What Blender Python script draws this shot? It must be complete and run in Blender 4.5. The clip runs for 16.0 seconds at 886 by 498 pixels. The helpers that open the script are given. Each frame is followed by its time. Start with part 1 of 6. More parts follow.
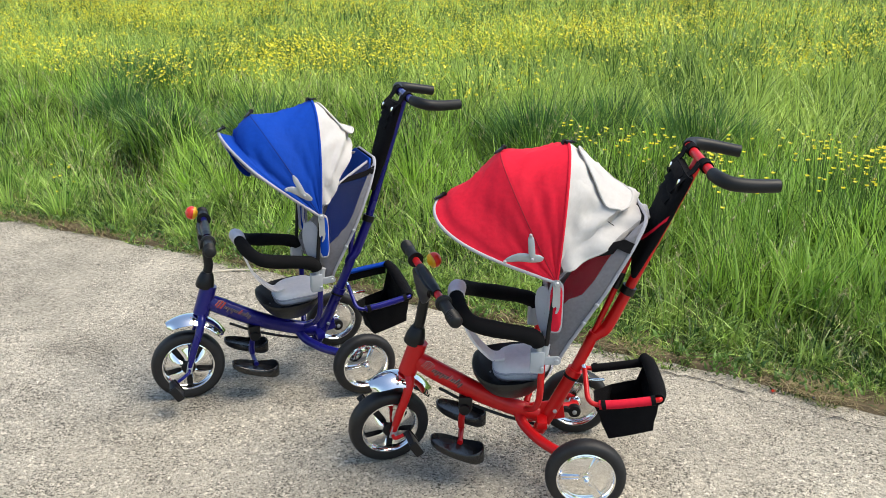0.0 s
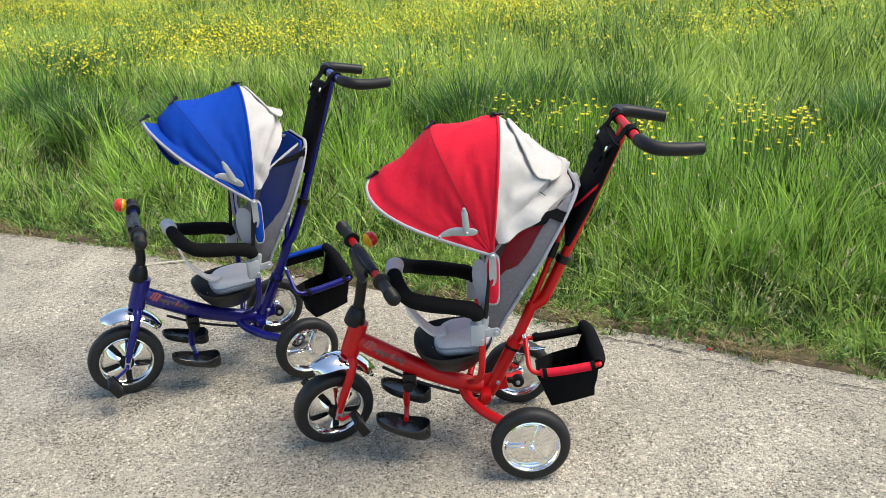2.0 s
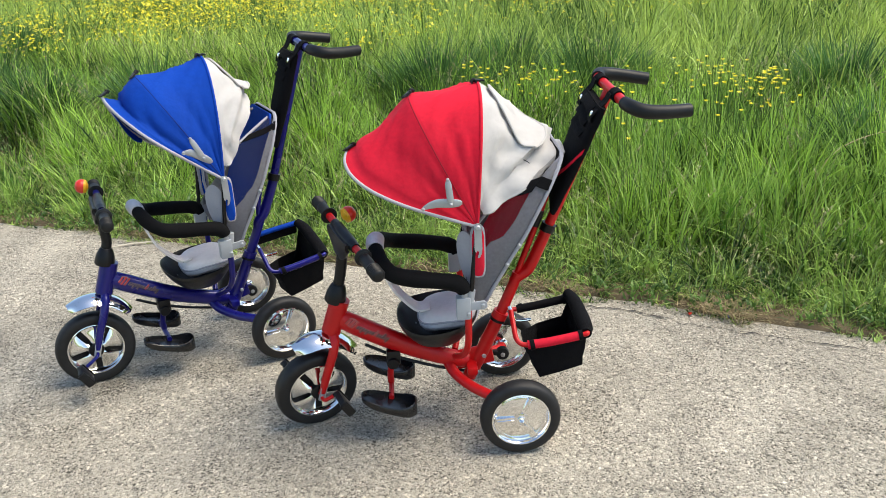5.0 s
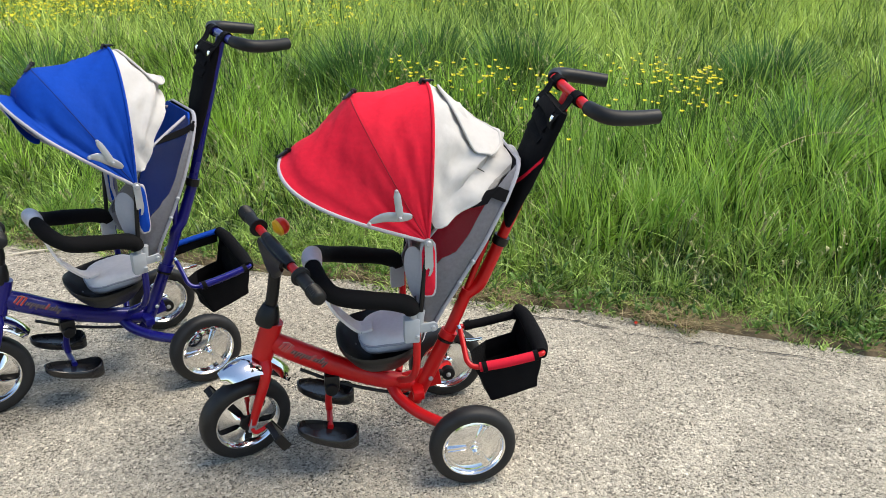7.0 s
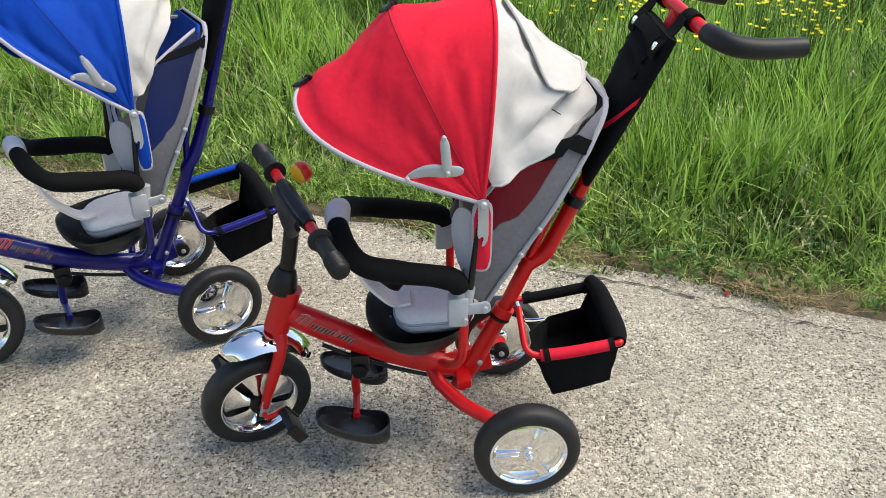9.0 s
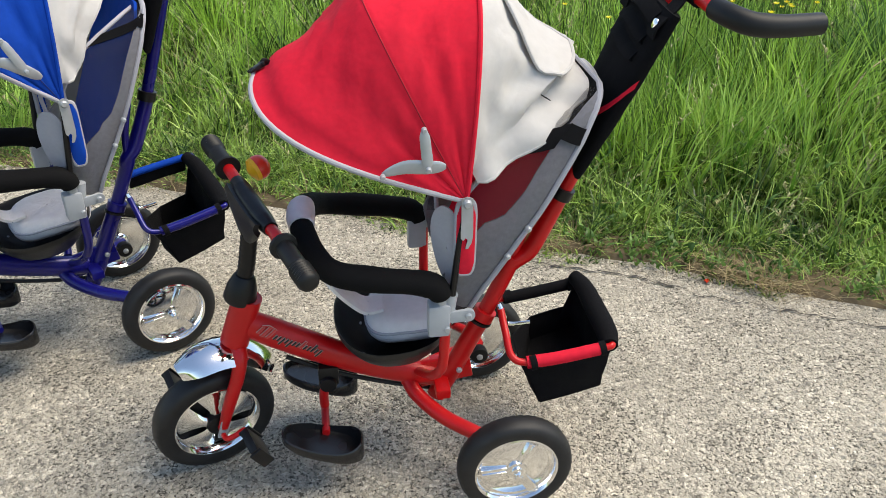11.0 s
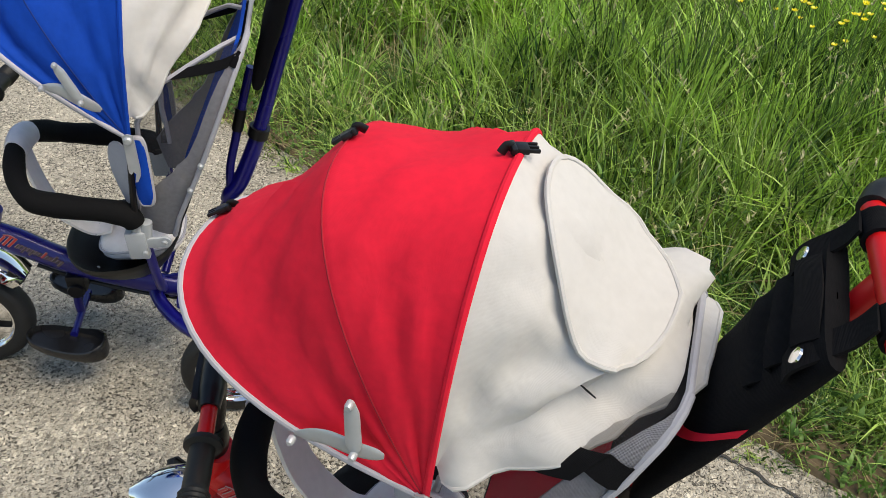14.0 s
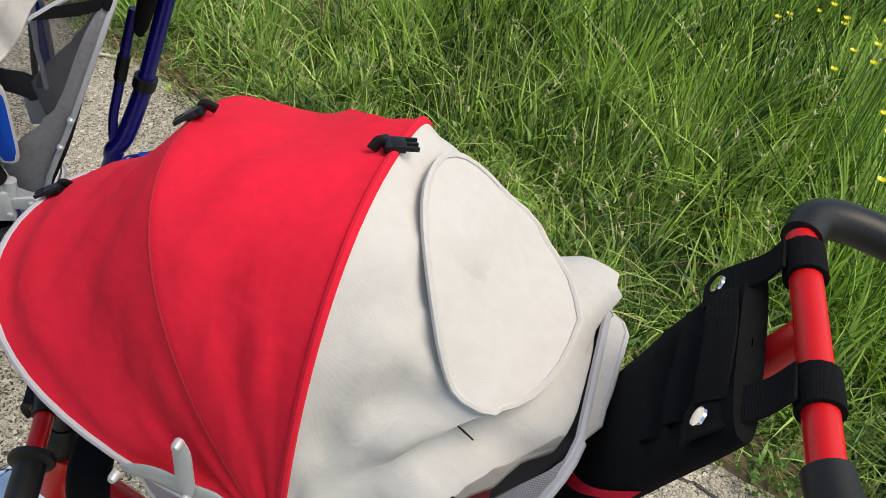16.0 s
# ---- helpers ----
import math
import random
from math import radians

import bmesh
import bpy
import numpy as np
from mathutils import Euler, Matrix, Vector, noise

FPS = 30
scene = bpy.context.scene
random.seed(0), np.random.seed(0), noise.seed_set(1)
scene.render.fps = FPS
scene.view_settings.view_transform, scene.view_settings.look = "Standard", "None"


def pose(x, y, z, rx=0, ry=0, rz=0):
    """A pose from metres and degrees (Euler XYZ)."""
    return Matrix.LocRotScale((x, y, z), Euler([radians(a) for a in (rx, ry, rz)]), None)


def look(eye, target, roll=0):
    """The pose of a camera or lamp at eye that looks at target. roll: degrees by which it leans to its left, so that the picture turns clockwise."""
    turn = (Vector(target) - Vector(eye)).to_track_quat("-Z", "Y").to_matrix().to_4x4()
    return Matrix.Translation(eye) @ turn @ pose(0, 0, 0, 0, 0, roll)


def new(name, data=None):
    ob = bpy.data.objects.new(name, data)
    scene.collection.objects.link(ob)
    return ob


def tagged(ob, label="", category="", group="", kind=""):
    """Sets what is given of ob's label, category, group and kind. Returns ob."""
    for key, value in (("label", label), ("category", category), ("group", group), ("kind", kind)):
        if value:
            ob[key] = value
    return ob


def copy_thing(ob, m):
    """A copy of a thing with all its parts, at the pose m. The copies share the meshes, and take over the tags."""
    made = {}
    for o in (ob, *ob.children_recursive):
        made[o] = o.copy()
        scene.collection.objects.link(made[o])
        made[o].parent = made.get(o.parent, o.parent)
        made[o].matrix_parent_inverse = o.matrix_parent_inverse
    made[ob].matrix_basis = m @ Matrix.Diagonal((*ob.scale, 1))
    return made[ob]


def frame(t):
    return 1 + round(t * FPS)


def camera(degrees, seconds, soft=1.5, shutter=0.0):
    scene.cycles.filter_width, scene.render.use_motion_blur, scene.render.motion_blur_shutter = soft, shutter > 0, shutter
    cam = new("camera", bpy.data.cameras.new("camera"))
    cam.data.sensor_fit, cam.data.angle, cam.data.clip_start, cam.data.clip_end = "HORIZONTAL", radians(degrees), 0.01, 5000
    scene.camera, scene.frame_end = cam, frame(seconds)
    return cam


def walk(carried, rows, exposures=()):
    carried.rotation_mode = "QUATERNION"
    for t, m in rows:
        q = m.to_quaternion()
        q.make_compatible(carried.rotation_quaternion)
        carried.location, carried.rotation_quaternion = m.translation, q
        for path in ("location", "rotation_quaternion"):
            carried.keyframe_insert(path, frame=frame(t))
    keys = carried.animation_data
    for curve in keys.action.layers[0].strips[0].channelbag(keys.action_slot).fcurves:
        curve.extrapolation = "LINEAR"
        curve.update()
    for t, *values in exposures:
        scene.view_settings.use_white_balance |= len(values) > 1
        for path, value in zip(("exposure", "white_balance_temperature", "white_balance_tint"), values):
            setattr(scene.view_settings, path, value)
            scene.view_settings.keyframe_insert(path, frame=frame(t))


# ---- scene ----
cam = camera(56.2, 16.0, 0.75)
PATH = [
    (0, (-0.248, -2.165, 1.462), (-0.387, -0.286, 0.79), 0.1),
    (0.5, (-0.247, -2.163, 1.465), (-0.349, -0.275, 0.815), 0.0),
    (1, (-0.238, -2.17, 1.458), (-0.315, -0.286, 0.791), -0.3),
    (1.5, (-0.229, -2.163, 1.449), (-0.273, -0.289, 0.752), -1.0),
    (2, (-0.222, -2.168, 1.452), (-0.229, -0.3, 0.735), -1.6),
    (2.5, (-0.216, -2.192, 1.445), (-0.203, -0.329, 0.716), -1.8),
    (3, (-0.207, -2.207, 1.44), (-0.188, -0.351, 0.696), -1.7),
    (3.5, (-0.208, -2.204, 1.435), (-0.174, -0.35, 0.685), -1.5),
    (5.8, (-0.315, -2.036, 1.433), (-0.183, -0.206, 0.637), -2.8),
    (6, (-0.319, -2.021, 1.429), (-0.159, -0.193, 0.634), -2.4),
    (6.5, (-0.349, -1.966, 1.426), (-0.107, -0.149, 0.625), -1.0),
    (7, (-0.352, -1.893, 1.416), (-0.055, -0.088, 0.607), -0.2),
    (7.5, (-0.293, -1.792, 1.404), (-0.03, 0.014, 0.586), -0.1),
    (8, (-0.218, -1.659, 1.395), (-0.086, 0.157, 0.568), 0.3),
    (8.5, (-0.258, -1.569, 1.365), (-0.173, 0.212, 0.46), -0.5),
    (8.7, (-0.281, -1.527, 1.343), (-0.165, 0.229, 0.392), -0.4),
    (10.8, (-0.304, -1.35, 1.228), (-0.078, 0.353, 0.203), 1.5),
    (11, (-0.325, -1.315, 1.274), (-0.051, 0.379, 0.247), 1.0),
    (11.5, (-0.305, -1.272, 1.378), (0.035, 0.413, 0.357), 0.4),
    (12, (-0.133, -1.2, 1.404), (0.064, 0.522, 0.407), 0.6),
    (12.5, (-0.03, -1.051, 1.404), (-0.078, 0.672, 0.39), 0.7),
    (13, (-0.021, -0.861, 1.389), (-0.172, 0.828, 0.328), 1.6),
    (13.5, (0.032, -0.742, 1.376), (-0.242, 0.881, 0.239), 3.9),
    (14, (0.054, -0.684, 1.377), (-0.406, 0.866, 0.2), 3.7),
    (14.5, (-0.015, -0.661, 1.366), (-0.463, 0.873, 0.163), 2.0),
    (15, (-0.1, -0.616, 1.36), (-0.226, 0.973, 0.151), 3.2),
    (15.5, (-0.066, -0.605, 1.36), (-0.142, 0.979, 0.142), 5.7),
    (16, (0.075, -0.532, 1.352), (-0.219, 0.985, 0.082), 9.5),
]
EXPOSURES = [(0, 0.70, 6880, 8), (8.5, 0.69, 6880, 8), (11, 0.62, 6950, 8), (13, 0.42, 7120, 8), (16, 0.36, 7180, 8)]
walk(cam, [(t, look(eye, target, roll)) for t, eye, target, roll in PATH], EXPOSURES)

# ---- world and light ----
SUN = Vector((0.47, -0.04, 0.86)).normalized()
world = bpy.data.worlds.new("world")
scene.world = world
world.use_nodes = True
wn = world.node_tree
sky = wn.nodes.new("ShaderNodeTexSky")
sky.sky_type, sky.sun_disc = "NISHITA", False
sky.sun_elevation = math.asin(SUN.z)
sky.sun_rotation = math.atan2(SUN.x, SUN.y)
wn.links.new(sky.outputs[0], wn.nodes["Background"].inputs[0])
wn.nodes["Background"].inputs[1].default_value = 0.15
sun = new("sun", bpy.data.lights.new("sun", "SUN"))
sun.data.energy, sun.data.angle, sun.data.color = 2.8, radians(40), (1.0, 0.92, 0.80)
sun.matrix_world = look(SUN * 20, (0, 0, 0))


# ---- materials ----
def material(name, color, rough=0.5, metal=0.0, vary=0.12, scale=30.0, bump=0.0, bump_scale=200.0, coat=0.0, sheen=0.0, patch=6.0, wrinkle=0.0, spec=0.5, island=0.0):
    """A surface with patches and grain in its colour, and fine relief."""
    m = bpy.data.materials.new(name)
    m.use_nodes = True
    nt, p = m.node_tree, m.node_tree.nodes["Principled BSDF"]
    add, link = nt.nodes.new, nt.links.new
    where = add("ShaderNodeTexCoord").outputs["Object"]
    grain, blot = add("ShaderNodeTexNoise"), add("ShaderNodeTexNoise")
    grain.inputs["Scale"].default_value, blot.inputs["Scale"].default_value = scale, patch
    grain.inputs["Detail"].default_value = 4
    both = add("ShaderNodeMath")
    both.operation = "ADD"
    for tex, socket in ((grain, 0), (blot, 1)):
        link(where, tex.inputs["Vector"])
        link(tex.outputs["Fac"], both.inputs[socket])
    span = add("ShaderNodeMapRange")
    span.inputs["From Min"].default_value, span.inputs["From Max"].default_value = 0.6, 1.4
    span.inputs["To Min"].default_value, span.inputs["To Max"].default_value = 1 - vary, 1 + vary
    link(both.outputs[0], span.inputs["Value"])
    value = span.outputs[0]
    if island:
        geo, isl = add("ShaderNodeNewGeometry"), add("ShaderNodeMapRange")
        isl.inputs["To Min"].default_value, isl.inputs["To Max"].default_value = 1 - island, 1 + island
        link(geo.outputs["Random Per Island"], isl.inputs["Value"])
        times = add("ShaderNodeMath")
        times.operation = "MULTIPLY"
        link(value, times.inputs[0]), link(isl.outputs[0], times.inputs[1])
        value = times.outputs[0]
    hsv = add("ShaderNodeHueSaturation")
    hsv.inputs["Color"].default_value = (*color, 1)
    link(value, hsv.inputs["Value"])
    link(hsv.outputs[0], p.inputs["Base Color"])
    rr = add("ShaderNodeMapRange")
    rr.inputs["From Min"].default_value, rr.inputs["From Max"].default_value = 0.3, 0.7
    rr.inputs["To Min"].default_value, rr.inputs["To Max"].default_value = max(rough - 0.08, 0.02), min(rough + 0.1, 1)
    link(blot.outputs["Fac"], rr.inputs["Value"])
    link(rr.outputs[0], p.inputs["Roughness"])
    p.inputs["Metallic"].default_value = metal
    p.inputs["Coat Weight"].default_value, p.inputs["Coat Roughness"].default_value = coat, 0.06
    p.inputs["Sheen Weight"].default_value = sheen
    p.inputs["Specular IOR Level"].default_value = spec
    normal = None
    for strength, s, dist in ((wrinkle, 14.0, 0.01), (bump, bump_scale, 0.001)):
        if strength:
            tex, b = add("ShaderNodeTexNoise"), add("ShaderNodeBump")
            tex.inputs["Scale"].default_value, tex.inputs["Detail"].default_value = s, 3
            b.inputs["Strength"].default_value, b.inputs["Distance"].default_value = strength, dist
            link(where, tex.inputs["Vector"])
            link(tex.outputs["Fac"], b.inputs["Height"])
            if normal:
                link(normal, b.inputs["Normal"])
            normal = b.outputs[0]
    if normal:
        link(normal, p.inputs["Normal"])
    return m


def weave(m, scale, strength):
    """Adds a woven thread relief to a fabric."""
    nt, p = m.node_tree, m.node_tree.nodes["Principled BSDF"]
    add, link = nt.nodes.new, nt.links.new
    where = add("ShaderNodeTexCoord").outputs["Object"]
    total = add("ShaderNodeMath")
    total.operation = "ADD"
    for i, direction in enumerate(("X", "Z")):
        w = add("ShaderNodeTexWave")
        w.bands_direction = direction
        w.inputs["Scale"].default_value, w.inputs["Distortion"].default_value = scale, 0.4
        link(where, w.inputs["Vector"])
        link(w.outputs["Fac"], total.inputs[i])
    b = add("ShaderNodeBump")
    b.inputs["Strength"].default_value, b.inputs["Distance"].default_value = strength, 0.0008
    link(total.outputs[0], b.inputs["Height"])
    if p.inputs["Normal"].links:
        link(p.inputs["Normal"].links[0].from_socket, b.inputs["Normal"])
    link(b.outputs[0], p.inputs["Normal"])
    return m


M_RED = material("red_paint", (0.54, 0.004, 0.006), 0.36, 0.0, 0.06, 60, coat=0.10, bump=0.04, spec=0.35)
M_BLUE = material("blue_paint", (0.005, 0.0045, 0.145), 0.28, 0.15, 0.08, 60, coat=0.3, bump=0.04, spec=0.4)
M_REDCLOTH = weave(material("red_cloth", (0.80, 0.016, 0.046), 0.8, 0, 0.10, 90, wrinkle=0.5, spec=0.25), 420, 0.10)
M_BLUECLOTH = weave(material("blue_cloth", (0.002, 0.060, 0.43), 0.8, 0, 0.10, 90, wrinkle=0.5, spec=0.2), 420, 0.10)
M_WHITE = weave(material("white_cloth", (0.645, 0.625, 0.605), 0.85, 0, 0.05, 80, wrinkle=0.5, spec=0.2), 420, 0.14)
M_GREYCLOTH = weave(material("grey_cloth", (0.78, 0.735, 0.73), 0.8, 0, 0.07, 80, wrinkle=0.2), 420, 0.3)
M_PIPING = material("grey_binding", (0.38, 0.375, 0.41), 0.7, 0, 0.06, 150, bump=0.2, bump_scale=500)
M_BLACKCLOTH = weave(material("black_cloth", (0.005, 0.005, 0.006), 0.9, 0, 0.2, 80, wrinkle=0.4, spec=0.12), 420, 0.3)
M_FOAM = material("black_foam", (0.005, 0.005, 0.0055), 0.9, 0, 0.2, 200, bump=0.5, bump_scale=700, spec=0.15)
M_RUBBER = material("tyre_rubber", (0.0115, 0.0115, 0.0122), 0.52, 0, 0.45, 40, bump=0.3, bump_scale=400, spec=0.4)
M_PLASTIC = material("black_plastic", (0.006, 0.006, 0.007), 0.38, 0, 0.15, 60, bump=0.1, bump_scale=600, spec=0.32)
M_SEATPLASTIC = material("seat_plastic", (0.0065, 0.007, 0.0075), 0.40, 0, 0.15, 60, bump=0.25, bump_scale=500, spec=0.45)
M_GLOSSPLASTIC = material("smooth_black_plastic", (0.010, 0.010, 0.011), 0.24, 0, 0.15, 60, bump=0.05, bump_scale=300, spec=0.5)
M_GRIP = material("dark_grey_grip", (0.009, 0.0095, 0.010), 0.5, 0, 0.15, 60, bump=0.15, bump_scale=500, spec=0.3)
M_CHROME = material("chrome", (0.88, 0.88, 0.88), 0.07, 1.0, 0.04, 30, bump=0.03, bump_scale=40)
M_STEEL = material("grey_steel", (0.42, 0.44, 0.46), 0.36, 0.35, 0.1, 60)
M_GREYPLASTIC = material("grey_plastic", (0.38, 0.40, 0.425), 0.4, 0, 0.06, 60)
M_BELLRED = material("bell_red", (0.75, 0.03, 0.01), 0.3, 0, 0.04, 40, coat=0.4)
M_YELLOW = material("bell_yellow", (0.85, 0.42, 0.01), 0.35, 0, 0.04, 40)
# seam thread, darker than the cloth: the crease's shade is in the colour
M_REDSEAMSHADE = material("red_stitch_shade", (0.34, 0.006, 0.018), 0.85, 0, 0.2, 200)
M_BLUESEAMSHADE = material("blue_stitch_shade", (0.002, 0.022, 0.16), 0.85, 0, 0.2, 200)


def thin_cloth(m, amount):
    """Lets some daylight pass through a cloth."""
    nt, p = m.node_tree, m.node_tree.nodes["Principled BSDF"]
    soft, blend = nt.nodes.new("ShaderNodeBsdfTranslucent"), nt.nodes.new("ShaderNodeMixShader")
    nt.links.new(p.inputs["Base Color"].links[0].from_socket, soft.inputs["Color"])
    blend.inputs[0].default_value = amount
    nt.links.new(p.outputs[0], blend.inputs[1]), nt.links.new(soft.outputs[0], blend.inputs[2])
    nt.links.new(blend.outputs[0], nt.nodes["Material Output"].inputs["Surface"])


for cloth_material in (M_REDCLOTH, M_BLUECLOTH, M_WHITE):
    thin_cloth(cloth_material, 0.22)
M_DECALPALE = material("decal_pale", (0.45, 0.30, 0.28), 0.4, 0, 0.05, 40)
M_DECALRED = material("decal_red", (0.55, 0.03, 0.03), 0.4, 0, 0.05, 40)
M_DECALDARK = material("decal_dark", (0.01, 0.01, 0.012), 0.4, 0, 0.05, 40)


def see_through_mesh(name, amount, color=(0.045, 0.045, 0.052)):
    """Open netting: fine threads with gaps between them."""
    m = weave(material(name, color, 0.8, 0, 0.15, 120, wrinkle=0.1, spec=0.2), 260, 0.8)
    nt, p = m.node_tree, m.node_tree.nodes["Principled BSDF"]
    gap, blend = nt.nodes.new("ShaderNodeBsdfTransparent"), nt.nodes.new("ShaderNodeMixShader")
    blend.inputs[0].default_value = amount
    nt.links.new(p.outputs[0], blend.inputs[1]), nt.links.new(gap.outputs[0], blend.inputs[2])
    nt.links.new(blend.outputs[0], nt.nodes["Material Output"].inputs["Surface"])
    return m


M_NETTING = see_through_mesh("fine_netting", 0.64)
M_DENSENETTING = see_through_mesh("dense_netting", 0.60)
M_MESH = see_through_mesh("grey_mesh", 0.20, (0.285, 0.282, 0.312))


def leaf_material(name, low, high, rough=0.5, scale=1.3, trans=0.35, single=0.6):
    """Blades and leaves: two greens mixed by patch and by blade, some light passing through."""
    m = bpy.data.materials.new(name)
    m.use_nodes = True
    nt, p = m.node_tree, m.node_tree.nodes["Principled BSDF"]
    add, link = nt.nodes.new, nt.links.new
    where = add("ShaderNodeTexCoord").outputs["Object"]
    tex, geo, mix, ramp = add("ShaderNodeTexNoise"), add("ShaderNodeNewGeometry"), add("ShaderNodeMath"), add("ShaderNodeMix")
    tex.inputs["Scale"].default_value, tex.inputs["Detail"].default_value = scale, 3
    link(where, tex.inputs["Vector"])
    mix.operation = "MULTIPLY_ADD"
    link(geo.outputs["Random Per Island"], mix.inputs[0])
    mix.inputs[1].default_value = single
    sub = add("ShaderNodeMapRange")
    sub.inputs["From Min"].default_value, sub.inputs["From Max"].default_value = 0.35, 0.65
    sub.inputs["To Min"].default_value, sub.inputs["To Max"].default_value = 0.15 - 0.5 * single, 0.90 - 0.5 * single
    link(tex.outputs["Fac"], sub.inputs["Value"])
    link(sub.outputs[0], mix.inputs[2])
    ramp.data_type = "RGBA"
    link(mix.outputs[0], ramp.inputs["Factor"])
    ramp.inputs["A"].default_value, ramp.inputs["B"].default_value = (*low, 1), (*high, 1)
    color = ramp.outputs["Result"]
    link(color, p.inputs["Base Color"])
    p.inputs["Roughness"].default_value = rough
    p.inputs["Specular IOR Level"].default_value = 0.5
    through_leaf, blend = add("ShaderNodeBsdfTranslucent"), add("ShaderNodeMixShader")
    link(color, through_leaf.inputs["Color"])
    blend.inputs[0].default_value = trans
    out = nt.nodes["Material Output"]
    link(p.outputs[0], blend.inputs[1]), link(through_leaf.outputs[0], blend.inputs[2])
    link(blend.outputs[0], out.inputs["Surface"])
    return m


M_GRASS = leaf_material("grass", (0.010, 0.045, 0.006), (0.47, 0.73, 0.115), rough=0.32, scale=2.6, trans=0.32, single=1.35)
M_FRESH = leaf_material("fresh_grass", (0.11, 0.26, 0.030), (0.54, 0.76, 0.18), rough=0.34, scale=3.0, trans=0.3, single=1.1)
M_LOWGRASS = leaf_material("low_grass", (0.022, 0.075, 0.010), (0.46, 0.65, 0.15), rough=0.36, scale=5.0, trans=0.22, single=1.3)
M_GRASSFAR = leaf_material("meadow_grass", (0.040, 0.115, 0.014), (0.60, 0.76, 0.17), scale=1.1, trans=0.33, single=1.3)
M_SEDGE = leaf_material("dark_grass", (0.014, 0.060, 0.014), (0.15, 0.31, 0.075), scale=4.0)
M_STRAW = leaf_material("straw", (0.10, 0.068, 0.032), (0.44, 0.35, 0.18), trans=0.15, single=0.9)
M_WEED = leaf_material("weed_leaf", (0.03, 0.085, 0.014), (0.17, 0.31, 0.06), scale=6.0, trans=0.25)
M_PETAL = leaf_material("petal", (0.90, 0.75, 0.015), (0.97, 0.87, 0.06), rough=0.3, trans=0.3)
M_SEED = leaf_material("seed_head", (0.22, 0.22, 0.09), (0.50, 0.48, 0.24), trans=0.15)


def asphalt_material():
    m = bpy.data.materials.new("worn_asphalt")
    m.use_nodes = True
    nt, p = m.node_tree, m.node_tree.nodes["Principled BSDF"]
    add, link = nt.nodes.new, nt.links.new
    where = add("ShaderNodeTexCoord").outputs["Object"]
    warp, shift = add("ShaderNodeTexNoise"), add("ShaderNodeMix")
    warp.inputs["Scale"].default_value = 60
    link(where, warp.inputs["Vector"])
    shift.data_type, shift.blend_type = "RGBA", "LINEAR_LIGHT"
    shift.inputs["Factor"].default_value = 0.006
    link(where, shift.inputs["A"]), link(warp.outputs["Color"], shift.inputs["B"])
    stones, small = add("ShaderNodeTexVoronoi"), add("ShaderNodeTexVoronoi")
    stones.inputs["Scale"].default_value, small.inputs["Scale"].default_value = 120, 260
    for v in (stones, small):
        link(shift.outputs["Result"], v.inputs["Vector"])
    tone, split = add("ShaderNodeValToRGB"), add("ShaderNodeSeparateColor")
    link(stones.outputs["Color"], split.inputs[0])
    link(split.outputs[0], tone.inputs[0])
    e = tone.color_ramp.elements
    e[0].color, e[1].color = (0.20, 0.182, 0.150, 1), (0.72, 0.66, 0.54, 1)
    for pos, c in ((0.25, (0.42, 0.383, 0.312)), (0.75, (0.53, 0.482, 0.39))):
        n = e.new(pos)
        n.color = (*c, 1)
    tone2, split2 = add("ShaderNodeValToRGB"), add("ShaderNodeSeparateColor")
    link(small.outputs["Color"], split2.inputs[0])
    link(split2.outputs[1], tone2.inputs[0])
    tone2.color_ramp.elements[0].color, tone2.color_ramp.elements[1].color = (0.31, 0.282, 0.230, 1), (0.55, 0.50, 0.40, 1)
    mix = add("ShaderNodeMix")
    mix.data_type = "RGBA"
    gate = add("ShaderNodeMath")
    gate.operation = "GREATER_THAN"
    gate.inputs[1].default_value = 0.5
    link(split.outputs[2], gate.inputs[0])
    link(gate.outputs[0], mix.inputs["Factor"])
    link(tone.outputs[0], mix.inputs["A"]), link(tone2.outputs[0], mix.inputs["B"])
    blot, span, tint = add("ShaderNodeTexNoise"), add("ShaderNodeMapRange"), add("ShaderNodeHueSaturation")
    blot.inputs["Scale"].default_value, blot.inputs["Detail"].default_value = 2.2, 5
    link(where, blot.inputs["Vector"])
    span.inputs["From Min"].default_value, span.inputs["From Max"].default_value = 0.3, 0.7
    span.inputs["To Min"].default_value, span.inputs["To Max"].default_value = 0.82, 1.27
    link(blot.outputs["Fac"], span.inputs["Value"])
    link(span.outputs[0], tint.inputs["Value"])
    # dark binder in the deeper joints between the stones
    joint, worn, pit, binder = add("ShaderNodeTexVoronoi"), add("ShaderNodeTexNoise"), add("ShaderNodeMapRange"), add("ShaderNodeMix")
    joint.feature = "DISTANCE_TO_EDGE"
    joint.inputs["Scale"].default_value = 100
    link(shift.outputs["Result"], joint.inputs["Vector"])
    worn.inputs["Scale"].default_value, worn.inputs["Detail"].default_value = 46, 5
    link(where, worn.inputs["Vector"])
    limit = add("ShaderNodeMapRange")
    limit.inputs["From Min"].default_value, limit.inputs["From Max"].default_value = 0.46, 0.74
    limit.inputs["To Min"].default_value, limit.inputs["To Max"].default_value = -0.04, 0.13
    link(worn.outputs["Fac"], limit.inputs["Value"])
    gap = add("ShaderNodeMath")
    gap.operation = "SUBTRACT"
    link(limit.outputs[0], gap.inputs[0]), link(joint.outputs["Distance"], gap.inputs[1])
    pit.inputs["From Min"].default_value, pit.inputs["From Max"].default_value = -0.02, 0.08
    link(gap.outputs[0], pit.inputs["Value"])
    binder.data_type = "RGBA"
